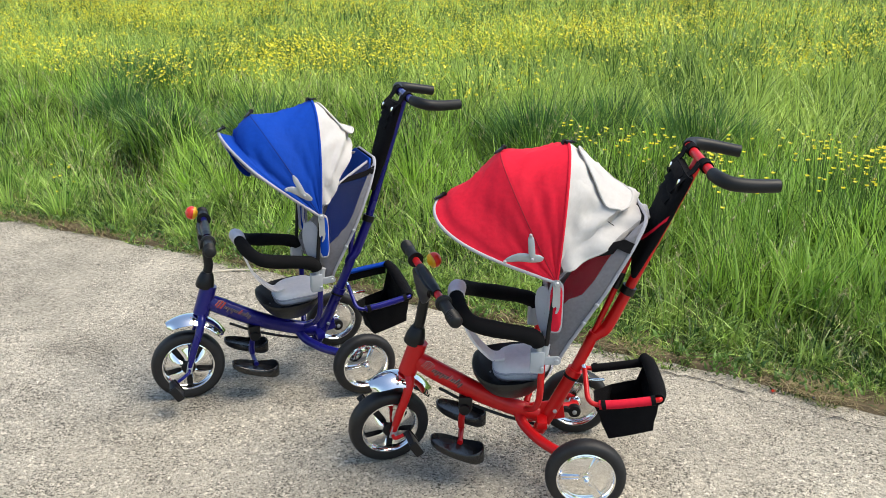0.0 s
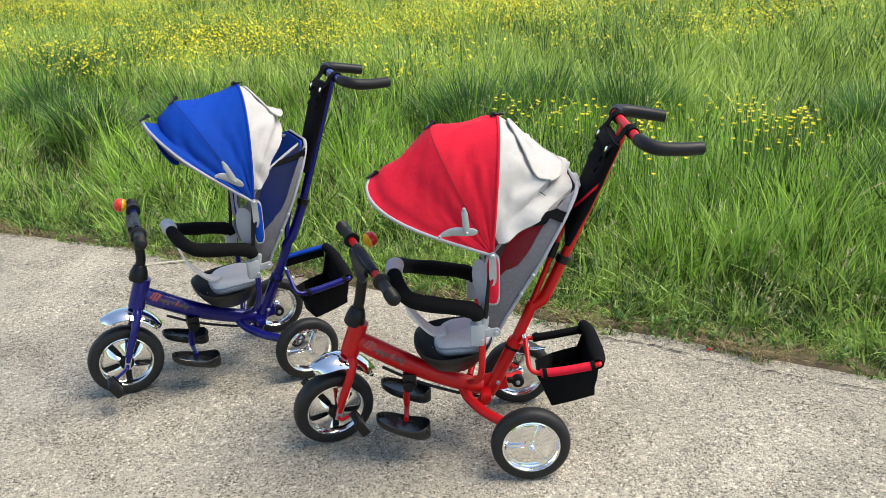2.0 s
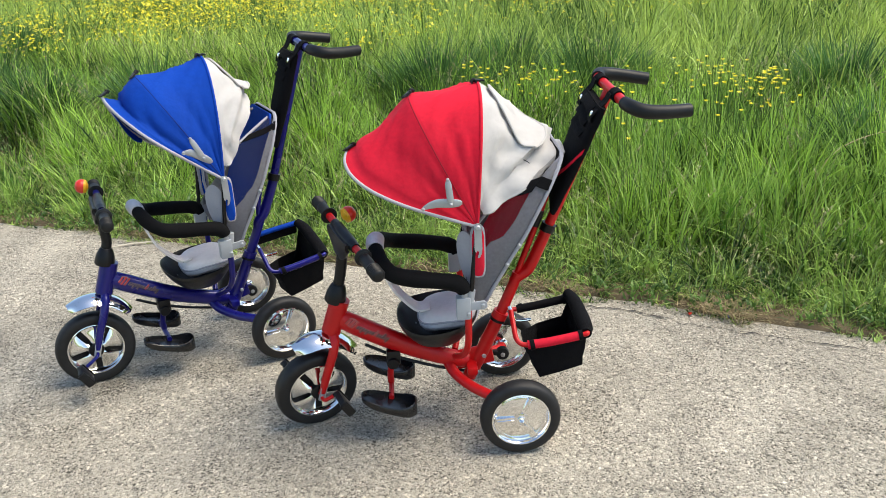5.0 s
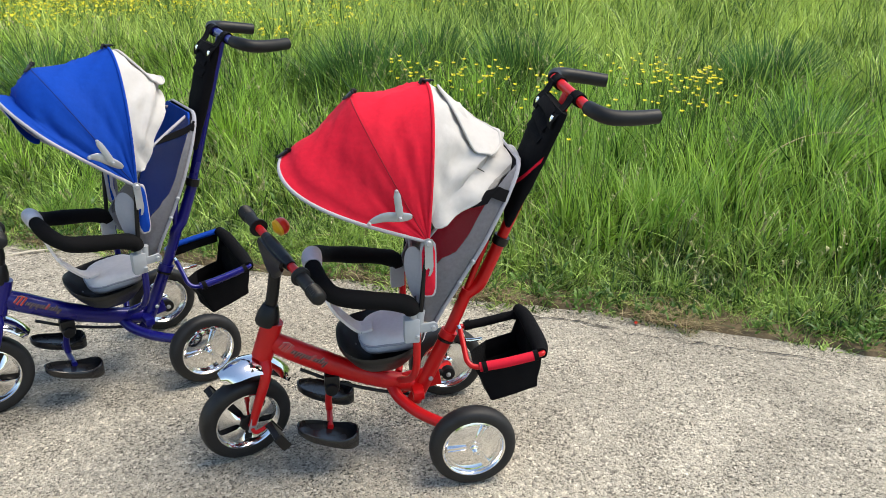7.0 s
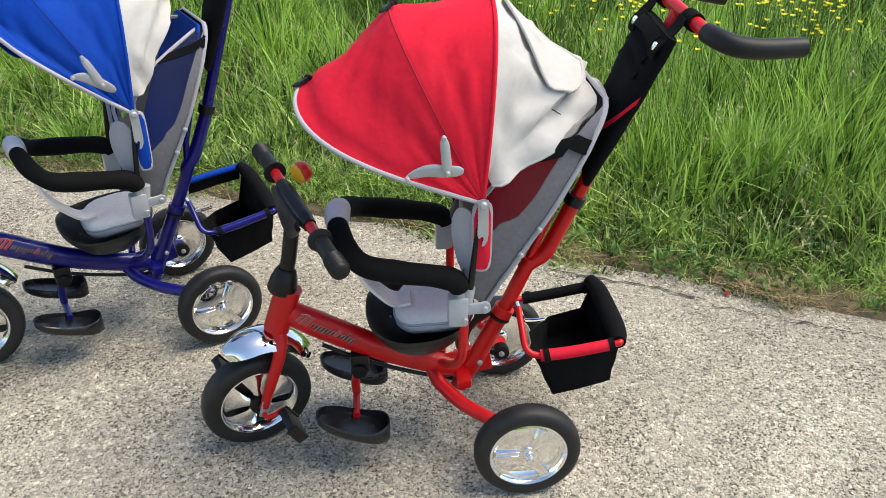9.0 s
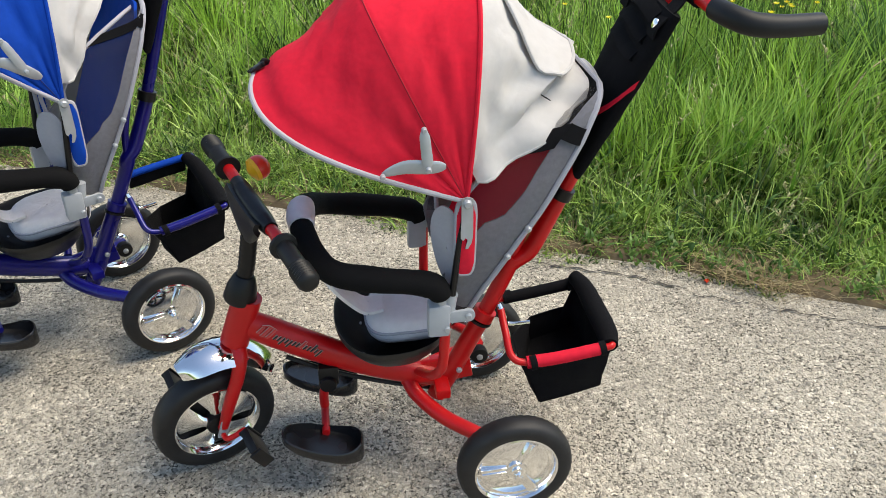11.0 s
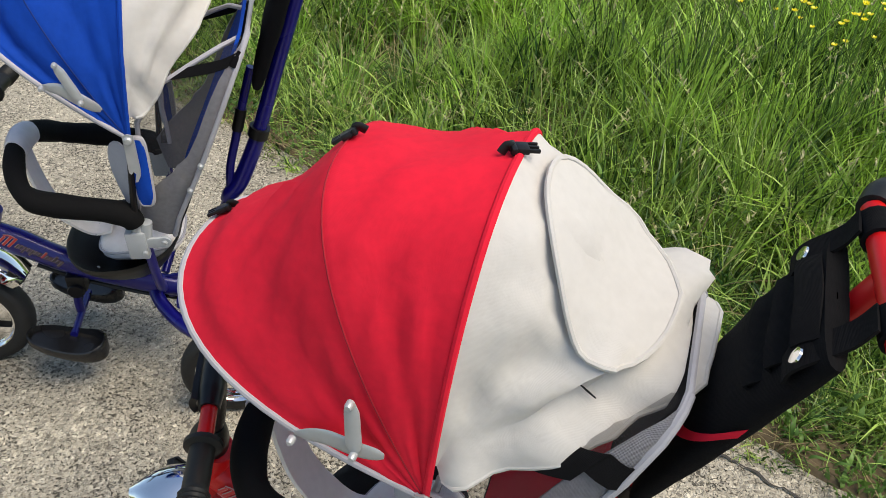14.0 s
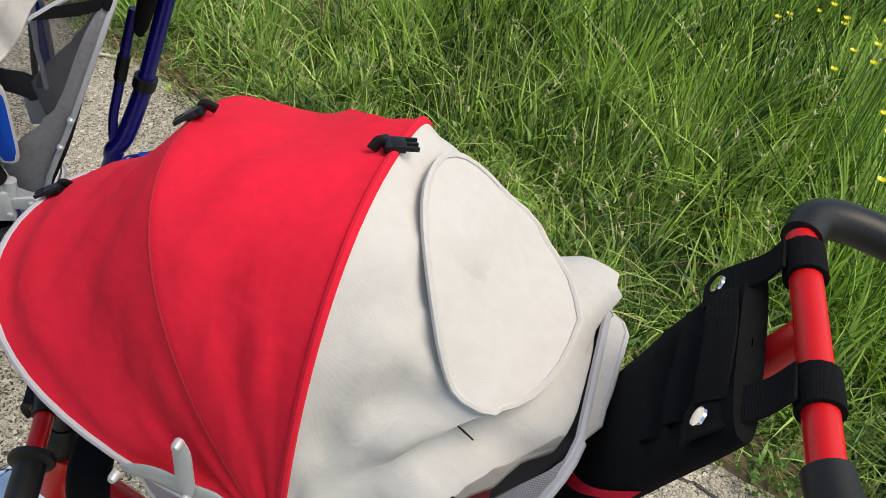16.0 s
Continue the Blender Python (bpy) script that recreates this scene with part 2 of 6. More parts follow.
    # short dark pits where single stones have come out, more of them in some places than in others
    fleck, crowd, need, hole = add("ShaderNodeTexNoise"), add("ShaderNodeTexNoise"), add("ShaderNodeMapRange"), add("ShaderNodeMapRange")
    fleck.inputs["Scale"].default_value, fleck.inputs["Detail"].default_value, fleck.inputs["Distortion"].default_value = 150, 2.5, 0.4
    crowd.inputs["Scale"].default_value, crowd.inputs["Detail"].default_value = 5.5, 4
    link(where, fleck.inputs["Vector"]), link(where, crowd.inputs["Vector"])
    need.inputs["From Min"].default_value, need.inputs["From Max"].default_value = 0.35, 0.65
    need.inputs["To Min"].default_value, need.inputs["To Max"].default_value = -0.655, -0.545
    link(crowd.outputs["Fac"], need.inputs["Value"])
    # more pits towards -x, fewer towards +x
    axes, pit_ramp, more = add("ShaderNodeSeparateXYZ"), add("ShaderNodeMapRange"), add("ShaderNodeMath")
    link(where, axes.inputs[0])
    pit_ramp.inputs["From Min"].default_value, pit_ramp.inputs["From Max"].default_value = -1.3, 0.7
    pit_ramp.inputs["To Min"].default_value, pit_ramp.inputs["To Max"].default_value = 0.012, -0.010
    link(axes.outputs[0], pit_ramp.inputs["Value"])
    more.operation = "ADD"
    link(need.outputs[0], more.inputs[0]), link(pit_ramp.outputs[0], more.inputs[1])
    over, deep = add("ShaderNodeMath"), add("ShaderNodeMath")
    over.operation, deep.operation = "ADD", "MAXIMUM"
    link(fleck.outputs["Fac"], over.inputs[0]), link(more.outputs[0], over.inputs[1])
    hole.inputs["From Min"].default_value, hole.inputs["From Max"].default_value = 0.0, 0.045
    link(over.outputs[0], hole.inputs["Value"])
    link(hole.outputs[0], deep.inputs[0]), link(pit.outputs[0], deep.inputs[1])
    link(deep.outputs[0], binder.inputs["Factor"])
    link(mix.outputs["Result"], binder.inputs["A"])
    binder.inputs["B"].default_value = (0.095, 0.086, 0.069, 1)
    link(binder.outputs["Result"], tint.inputs["Color"])
    link(tint.outputs[0], p.inputs["Base Color"])
    p.inputs["Roughness"].default_value = 0.9
    p.inputs["Specular IOR Level"].default_value = 0.25
    normal = None
    for v, s, d in ((stones, 0.9, 0.0055), (small, 0.9, 0.0035)):
        b = add("ShaderNodeBump")
        b.invert = True
        b.inputs["Strength"].default_value, b.inputs["Distance"].default_value = s, d
        link(v.outputs["Distance"], b.inputs["Height"])
        if normal:
            link(normal, b.inputs["Normal"])
        normal = b.outputs[0]
    dip = add("ShaderNodeBump")
    dip.invert = True
    dip.inputs["Strength"].default_value, dip.inputs["Distance"].default_value = 0.8, 0.004
    link(deep.outputs[0], dip.inputs["Height"]), link(normal, dip.inputs["Normal"])
    link(dip.outputs[0], p.inputs["Normal"])
    return m


M_ASPHALT = asphalt_material()
M_STONE = material("loose_chippings", (0.38, 0.35, 0.29), 0.9, 0, 0.15, 300, island=0.5, spec=0.25)
M_SOIL = material("meadow_soil", (0.045, 0.070, 0.020), 0.95, 0, 0.4, 40, bump=0.8, bump_scale=60, patch=1.5, spec=0.1)
M_DIRT = material("edge_dirt", (0.13, 0.10, 0.062), 0.95, 0, 0.35, 90, bump=0.9, bump_scale=150, patch=9, spec=0.1)
M_PALEWOOD = material("pale_dry_wood", (0.62, 0.56, 0.45), 0.8, 0, 0.2, 60, bump=0.3, bump_scale=200)
M_TAR = material("crack_filling", (0.05, 0.045, 0.04), 0.95, 0, 0.3, 90)


# ---- mesh tools ----
def link_mesh(name, me, mat, parent=None, label="", sharp=35):
    me.materials.append(mat)
    me.shade_smooth()
    me.set_sharp_from_angle(angle=radians(sharp))
    ob = new(name, me)
    ob.parent = parent
    if label:
        tagged(ob, label)
    return ob


def part(name, bm, mat, parent, label="", sharp=35):
    """Links a bmesh as one mesh object under a thing or a part."""
    bmesh.ops.recalc_face_normals(bm, faces=bm.faces)
    me = bpy.data.meshes.new(name)
    bm.to_mesh(me)
    bm.free()
    return link_mesh(name, me, mat, parent, label, sharp)


def thing(name, label, category, m=None, group="", kind=""):
    ob = new(name)
    ob.empty_display_size = 0.05
    if m is not None:
        ob.matrix_world = m
    return tagged(ob, label, category, group, kind)


def smooth_line(points, steps=6):
    """A soft curve through points (Catmull-Rom)."""
    p = [Vector(q) for q in points]
    if len(p) < 3:
        return p
    p = [2 * p[0] - p[1]] + p + [2 * p[-1] - p[-2]]
    out = []
    for i in range(1, len(p) - 2):
        a, b, c, d = p[i - 1:i + 3]
        for k in range(steps):
            t = k / steps
            out.append(0.5 * (2 * b + (c - a) * t + (2 * a - 5 * b + 4 * c - d) * t * t + (3 * b - a - 3 * c + d) * t ** 3))
    return out + [p[-2]]


def tube(bm, points, r, segs=12, smooth=True, flat=1.0, caps=True, steps=6):
    """A round (or flattened) bar along a line; r a number or one per point."""
    line = smooth_line(points, steps) if smooth else [Vector(q) for q in points]
    n = len(line)
    radii = [r] * n if not hasattr(r, "__len__") else [float(np.interp(i / (n - 1), np.linspace(0, 1, len(r)), r)) for i in range(n)]
    rings, side = [], None
    for i, q in enumerate(line):
        d = (line[min(i + 1, n - 1)] - line[max(i - 1, 0)]).normalized()
        if side is None:
            side = d.cross(Vector((0, 0, 1)) if abs(d.z) < 0.9 else Vector((1, 0, 0))).normalized()
        else:
            side = (side - d * side.dot(d)).normalized()
        up = side.cross(d)
        rings.append([bm.verts.new(q + radii[i] * (side * math.cos(a) * flat + up * math.sin(a))) for a in np.linspace(0, 2 * math.pi, segs, endpoint=False)])
    for a, b in zip(rings, rings[1:]):
        for k in range(segs):
            bm.faces.new((a[k], a[(k + 1) % segs], b[(k + 1) % segs], b[k]))
    if caps:
        bm.faces.new(rings[0][::-1]), bm.faces.new(rings[-1])
    return bm


def lathe(bm, profile, segs=40, m=None, closed=False, knurl=None):
    """Turns a profile of (radius, height) about the y axis."""
    m = m or Matrix()
    rings = []
    for j, (r, h) in enumerate(profile):
        ring = []
        for k in range(segs):
            a = 2 * math.pi * k / segs
            rk = r + (knurl[1] if knurl and j in knurl[0] and k % 2 else 0)
            ring.append(bm.verts.new(m @ Vector((rk * math.cos(a), h, rk * math.sin(a)))))
        rings.append(ring)
    pairs = list(zip(rings, rings[1:])) + ([(rings[-1], rings[0])] if closed else [])
    for a, b in pairs:
        for k in range(segs):
            bm.faces.new((a[k], a[(k + 1) % segs], b[(k + 1) % segs], b[k]))
    if not closed:
        bm.faces.new(rings[0]), bm.faces.new(rings[-1][::-1])
    return bm


def box(bm, size, m=None, bevel=0.003, taper=1.0):
    """A bevelled block, its top scaled by taper."""
    made = bmesh.ops.create_cube(bm, size=1.0)["verts"]
    for v in made:
        k = taper if v.co.z > 0 else 1.0
        v.co = Vector((v.co.x * size[0] * k, v.co.y * size[1] * k, v.co.z * size[2]))
    if bevel:
        edges = list({e for v in made for e in v.link_edges})
        got = bmesh.ops.bevel(bm, geom=edges, offset=bevel, segments=2, affect="EDGES", profile=0.6)
        made = list({v for f in got["faces"] for v in f.verts} | {v for v in made if v.is_valid})
        seen, todo = set(made), list(made)
        while todo:
            for e in todo.pop().link_edges:
                for w in e.verts:
                    if w not in seen:
                        seen.add(w)
                        todo.append(w)
        made = list(seen)
    if m is not None:
        for v in made:
            v.co = m @ v.co
    return bm


def sheet(bm, grid, thick=0.0):
    """A skin over rows of points; with thickness, a closed slab whose back lies along the normals."""
    rows = [[bm.verts.new(q) for q in row] for row in grid]
    for a, b in zip(rows, rows[1:]):
        for k in range(len(a) - 1):
            bm.faces.new((a[k], a[k + 1], b[k + 1], b[k]))
    if thick:
        bm.normal_update()
        back = [[bm.verts.new(v.co - v.normal * thick) for v in row] for row in rows]
        for a, b in zip(back, back[1:]):
            for k in range(len(a) - 1):
                bm.faces.new((a[k], b[k], b[k + 1], a[k + 1]))
        loop = [(0, k) for k in range(len(rows[0]))] + [(i, len(rows[0]) - 1) for i in range(1, len(rows))]
        loop += [(len(rows) - 1, k) for k in range(len(rows[0]) - 2, -1, -1)] + [(i, 0) for i in range(len(rows) - 2, 0, -1)]
        for (i, k), (j, l) in zip(loop, loop[1:] + loop[:1]):
            bm.faces.new((rows[i][k], back[i][k], back[j][l], rows[j][l]))
    return bm


def fuzz(x, y, z=0.0):
    return noise.noise(Vector((x, y, z)))


# ---- ground ----
def edge_y(x):
    """Where the grass begins, across the way."""
    bend = np.clip(x, -6, 4)
    return 0.90 - 0.485 * bend - 0.016 * bend * bend - 0.45 * (x - bend)


def grid_ground(name, xs, ys, height, mat, label):
    bm = bmesh.new()
    rows = [[bm.verts.new((x, y, height(x, y))) for x in xs] for y in ys]
    for a, b in zip(rows, rows[1:]):
        for k in range(len(a) - 1):
            bm.faces.new((a[k], a[k + 1], b[k + 1], b[k]))
    ob = part(name, bm, mat, None)
    return tagged(ob, label, "ground", kind="structure")


def meadow_height(x, y):
    d = y - float(edge_y(x))
    rise = 0.03 * min(max(d / 0.6, -1), 1)
    return -0.02 + rise + (0.03 * fuzz(x * 0.8, y * 0.8, 3) * min(max(d, 0), 1)) + 0.012 * max(d - 4, 0)


xs = sorted({*np.round(np.arange(-9, 7.01, 0.5), 2).tolist(), -400, -120, -40, -18, 14, 40, 120, 400})
ys = sorted({*np.round(np.arange(-6, 8.01, 0.5), 2).tolist(), -400, -100, -30, -12, 12, 18, 28, 45, 80, 150, 400, 1500})
grid_ground("ground", xs, ys, lambda x, y: meadow_height(x, y) if y > -6 else -0.05, M_SOIL, "green meadow ground of soil under tall grass")

# the paved way: a strip that follows the grass edge, its surface softly uneven
bm = bmesh.new()
rows = []
for x in (-90, -60, -40, -25, -16, -11, *np.arange(-9, 6.01, 0.15), 8, 12, 20, 35, 60, 90):
    row = []
    for w in np.linspace(-3.9, 0.10, 36):
        y = float(edge_y(x)) + w
        rag = 0.05 * fuzz(x * 3, 1.7) + 0.02 * fuzz(x * 11, 4.1) if w > 0 else 0
        row.append(bm.verts.new((x, y + rag, 0.004 * fuzz(x * 2, y * 2))))
    rows.append(row)
for a, b in zip(rows, rows[1:]):
    for k in range(len(a) - 1):
        bm.faces.new((a[k], b[k], b[k + 1], a[k + 1]))
road = tagged(part("road", bm, M_ASPHALT, None), "worn light grey asphalt path with coarse chippings", "path", kind="structure")


# ---- tricycles ----
# Own axes: forward is -x, the rider's left is -y; the origin lies on the ground under the rear axle.
HUB = Vector((-0.572, 0.0, 0.122))
RAKE = Vector((0.285, 0.0, 1.0)).normalized()


def rear_rim(parent, m, side):
    bm = bmesh.new()
    lathe(bm, [(0.012, -0.018 * side), (0.019, -0.015 * side), (0.022, -0.011 * side), (0.064, -0.008 * side), (0.067, -0.007 * side), (0.071, -0.009 * side), (0.0735, -0.018 * side), (0.077, -0.0215 * side), (0.081, -0.020 * side), (0.0815, 0.014 * side), (0.081, 0.021 * side), (0.077, 0.0225 * side), (0.0735, 0.019 * side), (0.071, 0.010 * side),
               (0.067, 0.0085 * side), (0.064, 0.010 * side), (0.022, 0.013 * side), (0.019, 0.019 * side), (0.010, 0.022 * side)], 48, m)
    rim = part("rear_wheel", bm, M_CHROME, parent, "chrome-plated three-spoke rear wheel")
    for k in range(3):
        a = 2 * math.pi * k / 3 + 0.4
        t = m @ Matrix.Rotation(-a, 4, "Y") @ Matrix.Translation((0.043, 0.0135 * side, 0))
        bm = bmesh.new()
        box(bm, (0.050, 0.010, 0.020), t, 0.003)
        box(bm, (0.046, 0.004, 0.005), t @ Matrix.Translation((0, 0.006 * side, 0)), 0.001)
        part("spoke", bm, M_CHROME, rim)
    bm = bmesh.new()
    lathe(bm, [(0.0125, 0.020 * side), (0.0125, 0.026 * side), (0.0085, 0.0275 * side), (0.0080, 0.032 * side), (0.0055, 0.034 * side), (0.0050, 0.038 * side)], 12, m)
    part("axle_nut", bm, M_CHROME, rim, "bright axle nut")
    return rim


def front_rim(parent, m):
    bm = bmesh.new()
    prof = [(0.087, -0.015), (0.0885, -0.022), (0.084, -0.0235), (0.080, -0.020), (0.076, -0.010), (0.072, -0.004), (0.072, 0.004), (0.076, 0.010), (0.080, 0.020), (0.084, 0.0235), (0.0885, 0.022), (0.087, 0.015)]
    lathe(bm, prof, 48, m, closed=True)
    rim = part("front_wheel", bm, M_CHROME, parent, "chrome-plated front wheel with five broad spokes")
    # added disc: its black gives the shade inside the wheel between the spokes
    bm = bmesh.new()
    lathe(bm, [(0.010, -0.004), (0.073, -0.003), (0.073, 0.003), (0.010, 0.004)], 40, m)
    part("inner_disc", bm, M_PLASTIC, rim, "added black disc for the shade behind the spokes")
    for s in (-1, 1):
        for k in range(5):
            a = 2 * math.pi * k / 5 + 0.3
            grid = []
            for r, w, h in ((0.022, 0.008, 0.021), (0.032, 0.010, 0.019), (0.045, 0.019, 0.015), (0.060, 0.030, 0.010), (0.070, 0.039, 0.007), (0.075, 0.042, 0.007)):
                row = []
                for u in (-1, -0.6, 0, 0.6, 1):
                    q = Vector((r, (h - 0.006 * abs(u) ** 3) * s, w * u))
                    row.append(m @ Matrix.Rotation(-a, 4, "Y") @ q)
                grid.append(row)
            bm = bmesh.new()
            sheet(bm, grid, 0.004)
            part("spoke", bm, M_CHROME, rim)
    return rim


def tyre(parent, m, r, r_in, w):
    bm = bmesh.new()
    h = w / 2
    prof = [(r_in, -h * 0.9), (r_in + 0.006, -h), (r - 0.016, -h * 1.02), (r - 0.007, -h * 0.93), (r - 0.002, -h * 0.70), (r, -h * 0.3), (r + 0.0006, 0),
            (r, h * 0.3), (r - 0.002, h * 0.70), (r - 0.007, h * 0.93), (r - 0.016, h * 1.02), (r_in + 0.006, h), (r_in, h * 0.9)]
    lathe(bm, prof, 96, m, closed=True, knurl=((3, 4, 8, 9), -0.0012))
    return part("tyre", bm, M_RUBBER, parent, "worn black rubber tyre", sharp=50)


def rib_point(pivot, tip, s, ex, w, bulge):
    c, si = math.cos(s), math.sin(s)
    k = abs(si) ** (2 / ex)
    y = -w * math.copysign(abs(c) ** (2 / ex), c)
    b = abs(math.sin(2 * s))
    drop = bulge[3] * b if len(bulge) > 3 and c < 0 else 0.0
    return Vector((pivot[0] + (tip[0] - pivot[0]) * k + bulge[0] * b + drop * 0.5, y + tip[1] * k - math.copysign(bulge[1] * b, c), pivot[1] + (tip[2] - pivot[1]) * k + bulge[2] * b - drop))


def make_canopy(top, cloth, cloth_word, c):
    pivot, w = c["pivot"], c["w"]
    n = 40
    ss = [math.pi * i / n for i in range(n + 1)]
    ribs = [[rib_point(pivot, tip, s, ex, w, b) for s in ss] for tip, ex, b in c["ribs"]]
    centre = Vector((pivot[0], 0, pivot[1] + 0.08))
    grid = []
    for band, (lo, hi) in enumerate(zip(ribs, ribs[1:])):
        steps = 18
        for k in range(steps + (band == len(ribs) - 2)):
            t = k / steps
            row = []
            for i, (a, b) in enumerate(zip(lo, hi)):
                q = a.lerp(b, t)
                wave = math.sin(math.pi * t ** (c["skew"] if band == 0 else 1.0))
                up = math.sin(ss[i])
                q = q + (q - centre) * (-c["sag"][band] * wave * up)
                if band == 0:
                    q += Vector((0.8, 0, -0.3)) * (c["puff"] * math.sin(2 * math.pi * t) * up)
                    q += Vector((-0.35, 0, -1.0)) * (c["drop"] * wave * up)
                # the cloth turns in behind the front binding
                if band == 0:
                    q += (q - centre).normalized() * (c["lip"] * up * (0.7 * math.exp(-((t - 0.24) / 0.08) ** 2) - math.exp(-((t - 0.10) / 0.05) ** 2)))
                run = ss[i] * 1.5 * (1 if i < n / 2 else -1) - t * 1.3
                fold = (1 - abs(fuzz(run * 1.9, 0.9 * t + band * 3, c["seed"]))) ** 5 + 0.30 * (1 - abs(fuzz(run * 4.2, 1.6 * t, 2 + band * 3 + c["seed"]))) ** 4
                q += (q - centre).normalized() * ((0.0110 * fold - 0.005) * wave * (0.3 + 0.7 * up))
                # creases that run together at the pivots
                side_s = min(ss[i], math.pi - ss[i])
                for mid_t, wide_t, deep in ((0.40, 0.13, 0.0050), (0.72, 0.07, 0.0025)) if band else ((0.50, 0.15, 0.0060), (0.84, 0.07, 0.0025)):
                    line = mid_t + 0.10 * math.sin(2.2 * side_s + band) + 0.05 * fuzz(side_s * 2, mid_t * 7, c["seed"])
                    q -= (q - centre).normalized() * (deep * math.exp(-((t - line) / wide_t) ** 2) * max(0.0, min(1.0, side_s * 6, (1.15 - side_s) * 2)))
                row.append(q)
            grid.append(row)
    bm = bmesh.new()
    sheet(bm, grid, 0.0022)
    hood = part("canopy", bm, cloth, top, cloth_word + " cloth canopy over folding ribs", sharp=60)
    # stitched ridges along the ribs, the middle one coloured dark for its crease's shade
    for k, (rib, rr) in enumerate(zip(ribs[1:], (0.0013, 0.0042))):
        bm = bmesh.new()
        tube(bm, [q + (q - centre).normalized() * 0.0016 for q in rib], rr, 8, smooth=False)
        part("rib_seam", bm, cloth if k else (M_REDSEAMSHADE if cloth_word == "red" else M_BLUESEAMSHADE), hood)
    bm = bmesh.new()
    tube(bm, ribs[0], 0.0048, 10, smooth=False)
    part("front_binding", bm, M_PIPING, hood, "light grey cloth binding")
    if c["valance"]:
        bm = bmesh.new()
        rows = []
        for i in range(16, 31):
            f = (i - 16) / 14
            deep = c["valance"] * math.sin(math.pi * f) ** 0.6
            rows.append([ribs[0][i] + Vector((0.004 + 0.45 * deep * g, -0.002 + 0.006 * fuzz(i * 0.5, g * 2), -0.003 - deep * g)) for g in (0, 0.3, 0.6, 0.85, 1.0)])
        sheet(bm, rows, 0.002)
        part("valance", bm, cloth, hood, cloth_word + " cloth hanging slack behind the front edge", sharp=70)
    # back of the hood
    rear = smooth_line(c["rear"], 8)
    rear_u = [rear[round(i * (len(rear) - 1) / n)] for i in range(n + 1)]
    start = [rib_point(pivot, c["ribs"][-1][0], 0.10 + (math.pi - 0.2) * i / n, c["ribs"][-1][1], w, c["ribs"][-1][2]) for i in range(n + 1)]
    steps, back = 16, []
    for k in range(steps + 1):
        t = k / steps
        row = []
        for i in range(n + 1):
            q = start[i].lerp(rear_u[i], t)
            wave, up = math.sin(math.pi * t), math.sin(ss[i])
            q += (q - centre).normalized() * (wave * up * c["hood_bulge"])
            q += (q - centre).normalized() * (c["crease"] * min(1.0, 3 * t) * (1 - c["calm"] * max(0, (t - 0.7) / 0.3)) * (0.5 + 0.5 * up) * ((1 - abs(fuzz(q.x * 8, q.y * 9, q.z * 8 + c["seed"]))) ** 4 + 0.5 * (1 - abs(fuzz(q.x * 19, q.y * 15, q.z * 17))) ** 4 - 0.6))
            low = abs(2 * i / n - 1)
            q += (q - centre).normalized() * (c["crease"] * 0.70 * (1 - c["calm"]) * t * low * low * math.sin(i * 1.35 + 4 * fuzz(q.x * 6, q.z * 6, c["seed"])))
            q += Vector((0.5, 0, 0.8)) * (c["crease"] * 1.2 * math.exp(-((i / n - 0.66) / 0.07) ** 2 - ((t - 0.86) / 0.10) ** 2))
            u = i / n
            if 0.12 < u < 0.70:
                gap = t - (0.62 + 0.42 * (u - 0.15))
                q += (q - centre).normalized() * (c["crease"] * min(1, (u - 0.12) * 8, (0.70 - u) * 8) * (0.55 * math.exp(-(gap / 0.055) ** 2) - 0.45 * math.exp(-((gap - 0.14) / 0.06) ** 2)))
                fold2 = t - (0.80 + 0.22 * (u - 0.15))
                q += (q - centre).normalized() * (c["crease"] * min(1, (u - 0.12) * 8, (0.70 - u) * 8) * (0.34 * math.exp(-(fold2 / 0.028) ** 2) - 0.25 * math.exp(-((fold2 - 0.07) / 0.03) ** 2)))
            q -= (q - centre).normalized() * (c["dent"] * math.exp(-((t - 0.80) / 0.10) ** 2 - ((u - 0.34) / 0.13) ** 2))
            row.append(q)
        back.append(row)
    bm = bmesh.new()
    sheet(bm, back, 0.0025)
    rear_hood = part("hood_back", bm, M_WHITE, top, "off-white cloth back of the canopy", sharp=60)
    bm = bmesh.new()
    tube(bm, back[-1], 0.0035, 8, smooth=False)
    part("hem", bm, M_WHITE, rear_hood)
    if cloth_word == "red":
        bm = bmesh.new()
        tag_at = Vector((0.047, -0.091, 0.778))
        row_at, at = min(((k, i) for k in range(steps - 3) for i in range(n + 1)), key=lambda ki: (back[ki[0]][ki[1]] - tag_at).length)
        line = [back[row_at + k][at] for k in range(4)]
        line = [q + (q - centre).normalized() * 0.0025 for q in line]
        tube(bm, [line[0].lerp(line[-1], f) for f in (0.0, 0.22, 0.45)], [0.0009, 0.0013, 0.0009], 6, flat=0.6)
        part("tag", bm, M_PLASTIC, rear_hood, "narrow dark sewn-in tag")
    # window flap: an egg-shaped pad lying on the hood
    fu, fv, du, dv = c["flap"]
    bm = bmesh.new()
    rows = []

    def on_hood(cloth_grid, u, v):
        i, k = min(max(u, 0), 1) * n, min(max(v, 0), 1) * steps
        i0, k0 = min(int(i), n - 1), min(int(k), steps - 1)
        a = cloth_grid[k0][i0].lerp(cloth_grid[k0][i0 + 1], i - i0)
        b = cloth_grid[k0 + 1][i0].lerp(cloth_grid[k0 + 1][i0 + 1], i - i0)
        return a.lerp(b, k - k0)

    calm_back = back
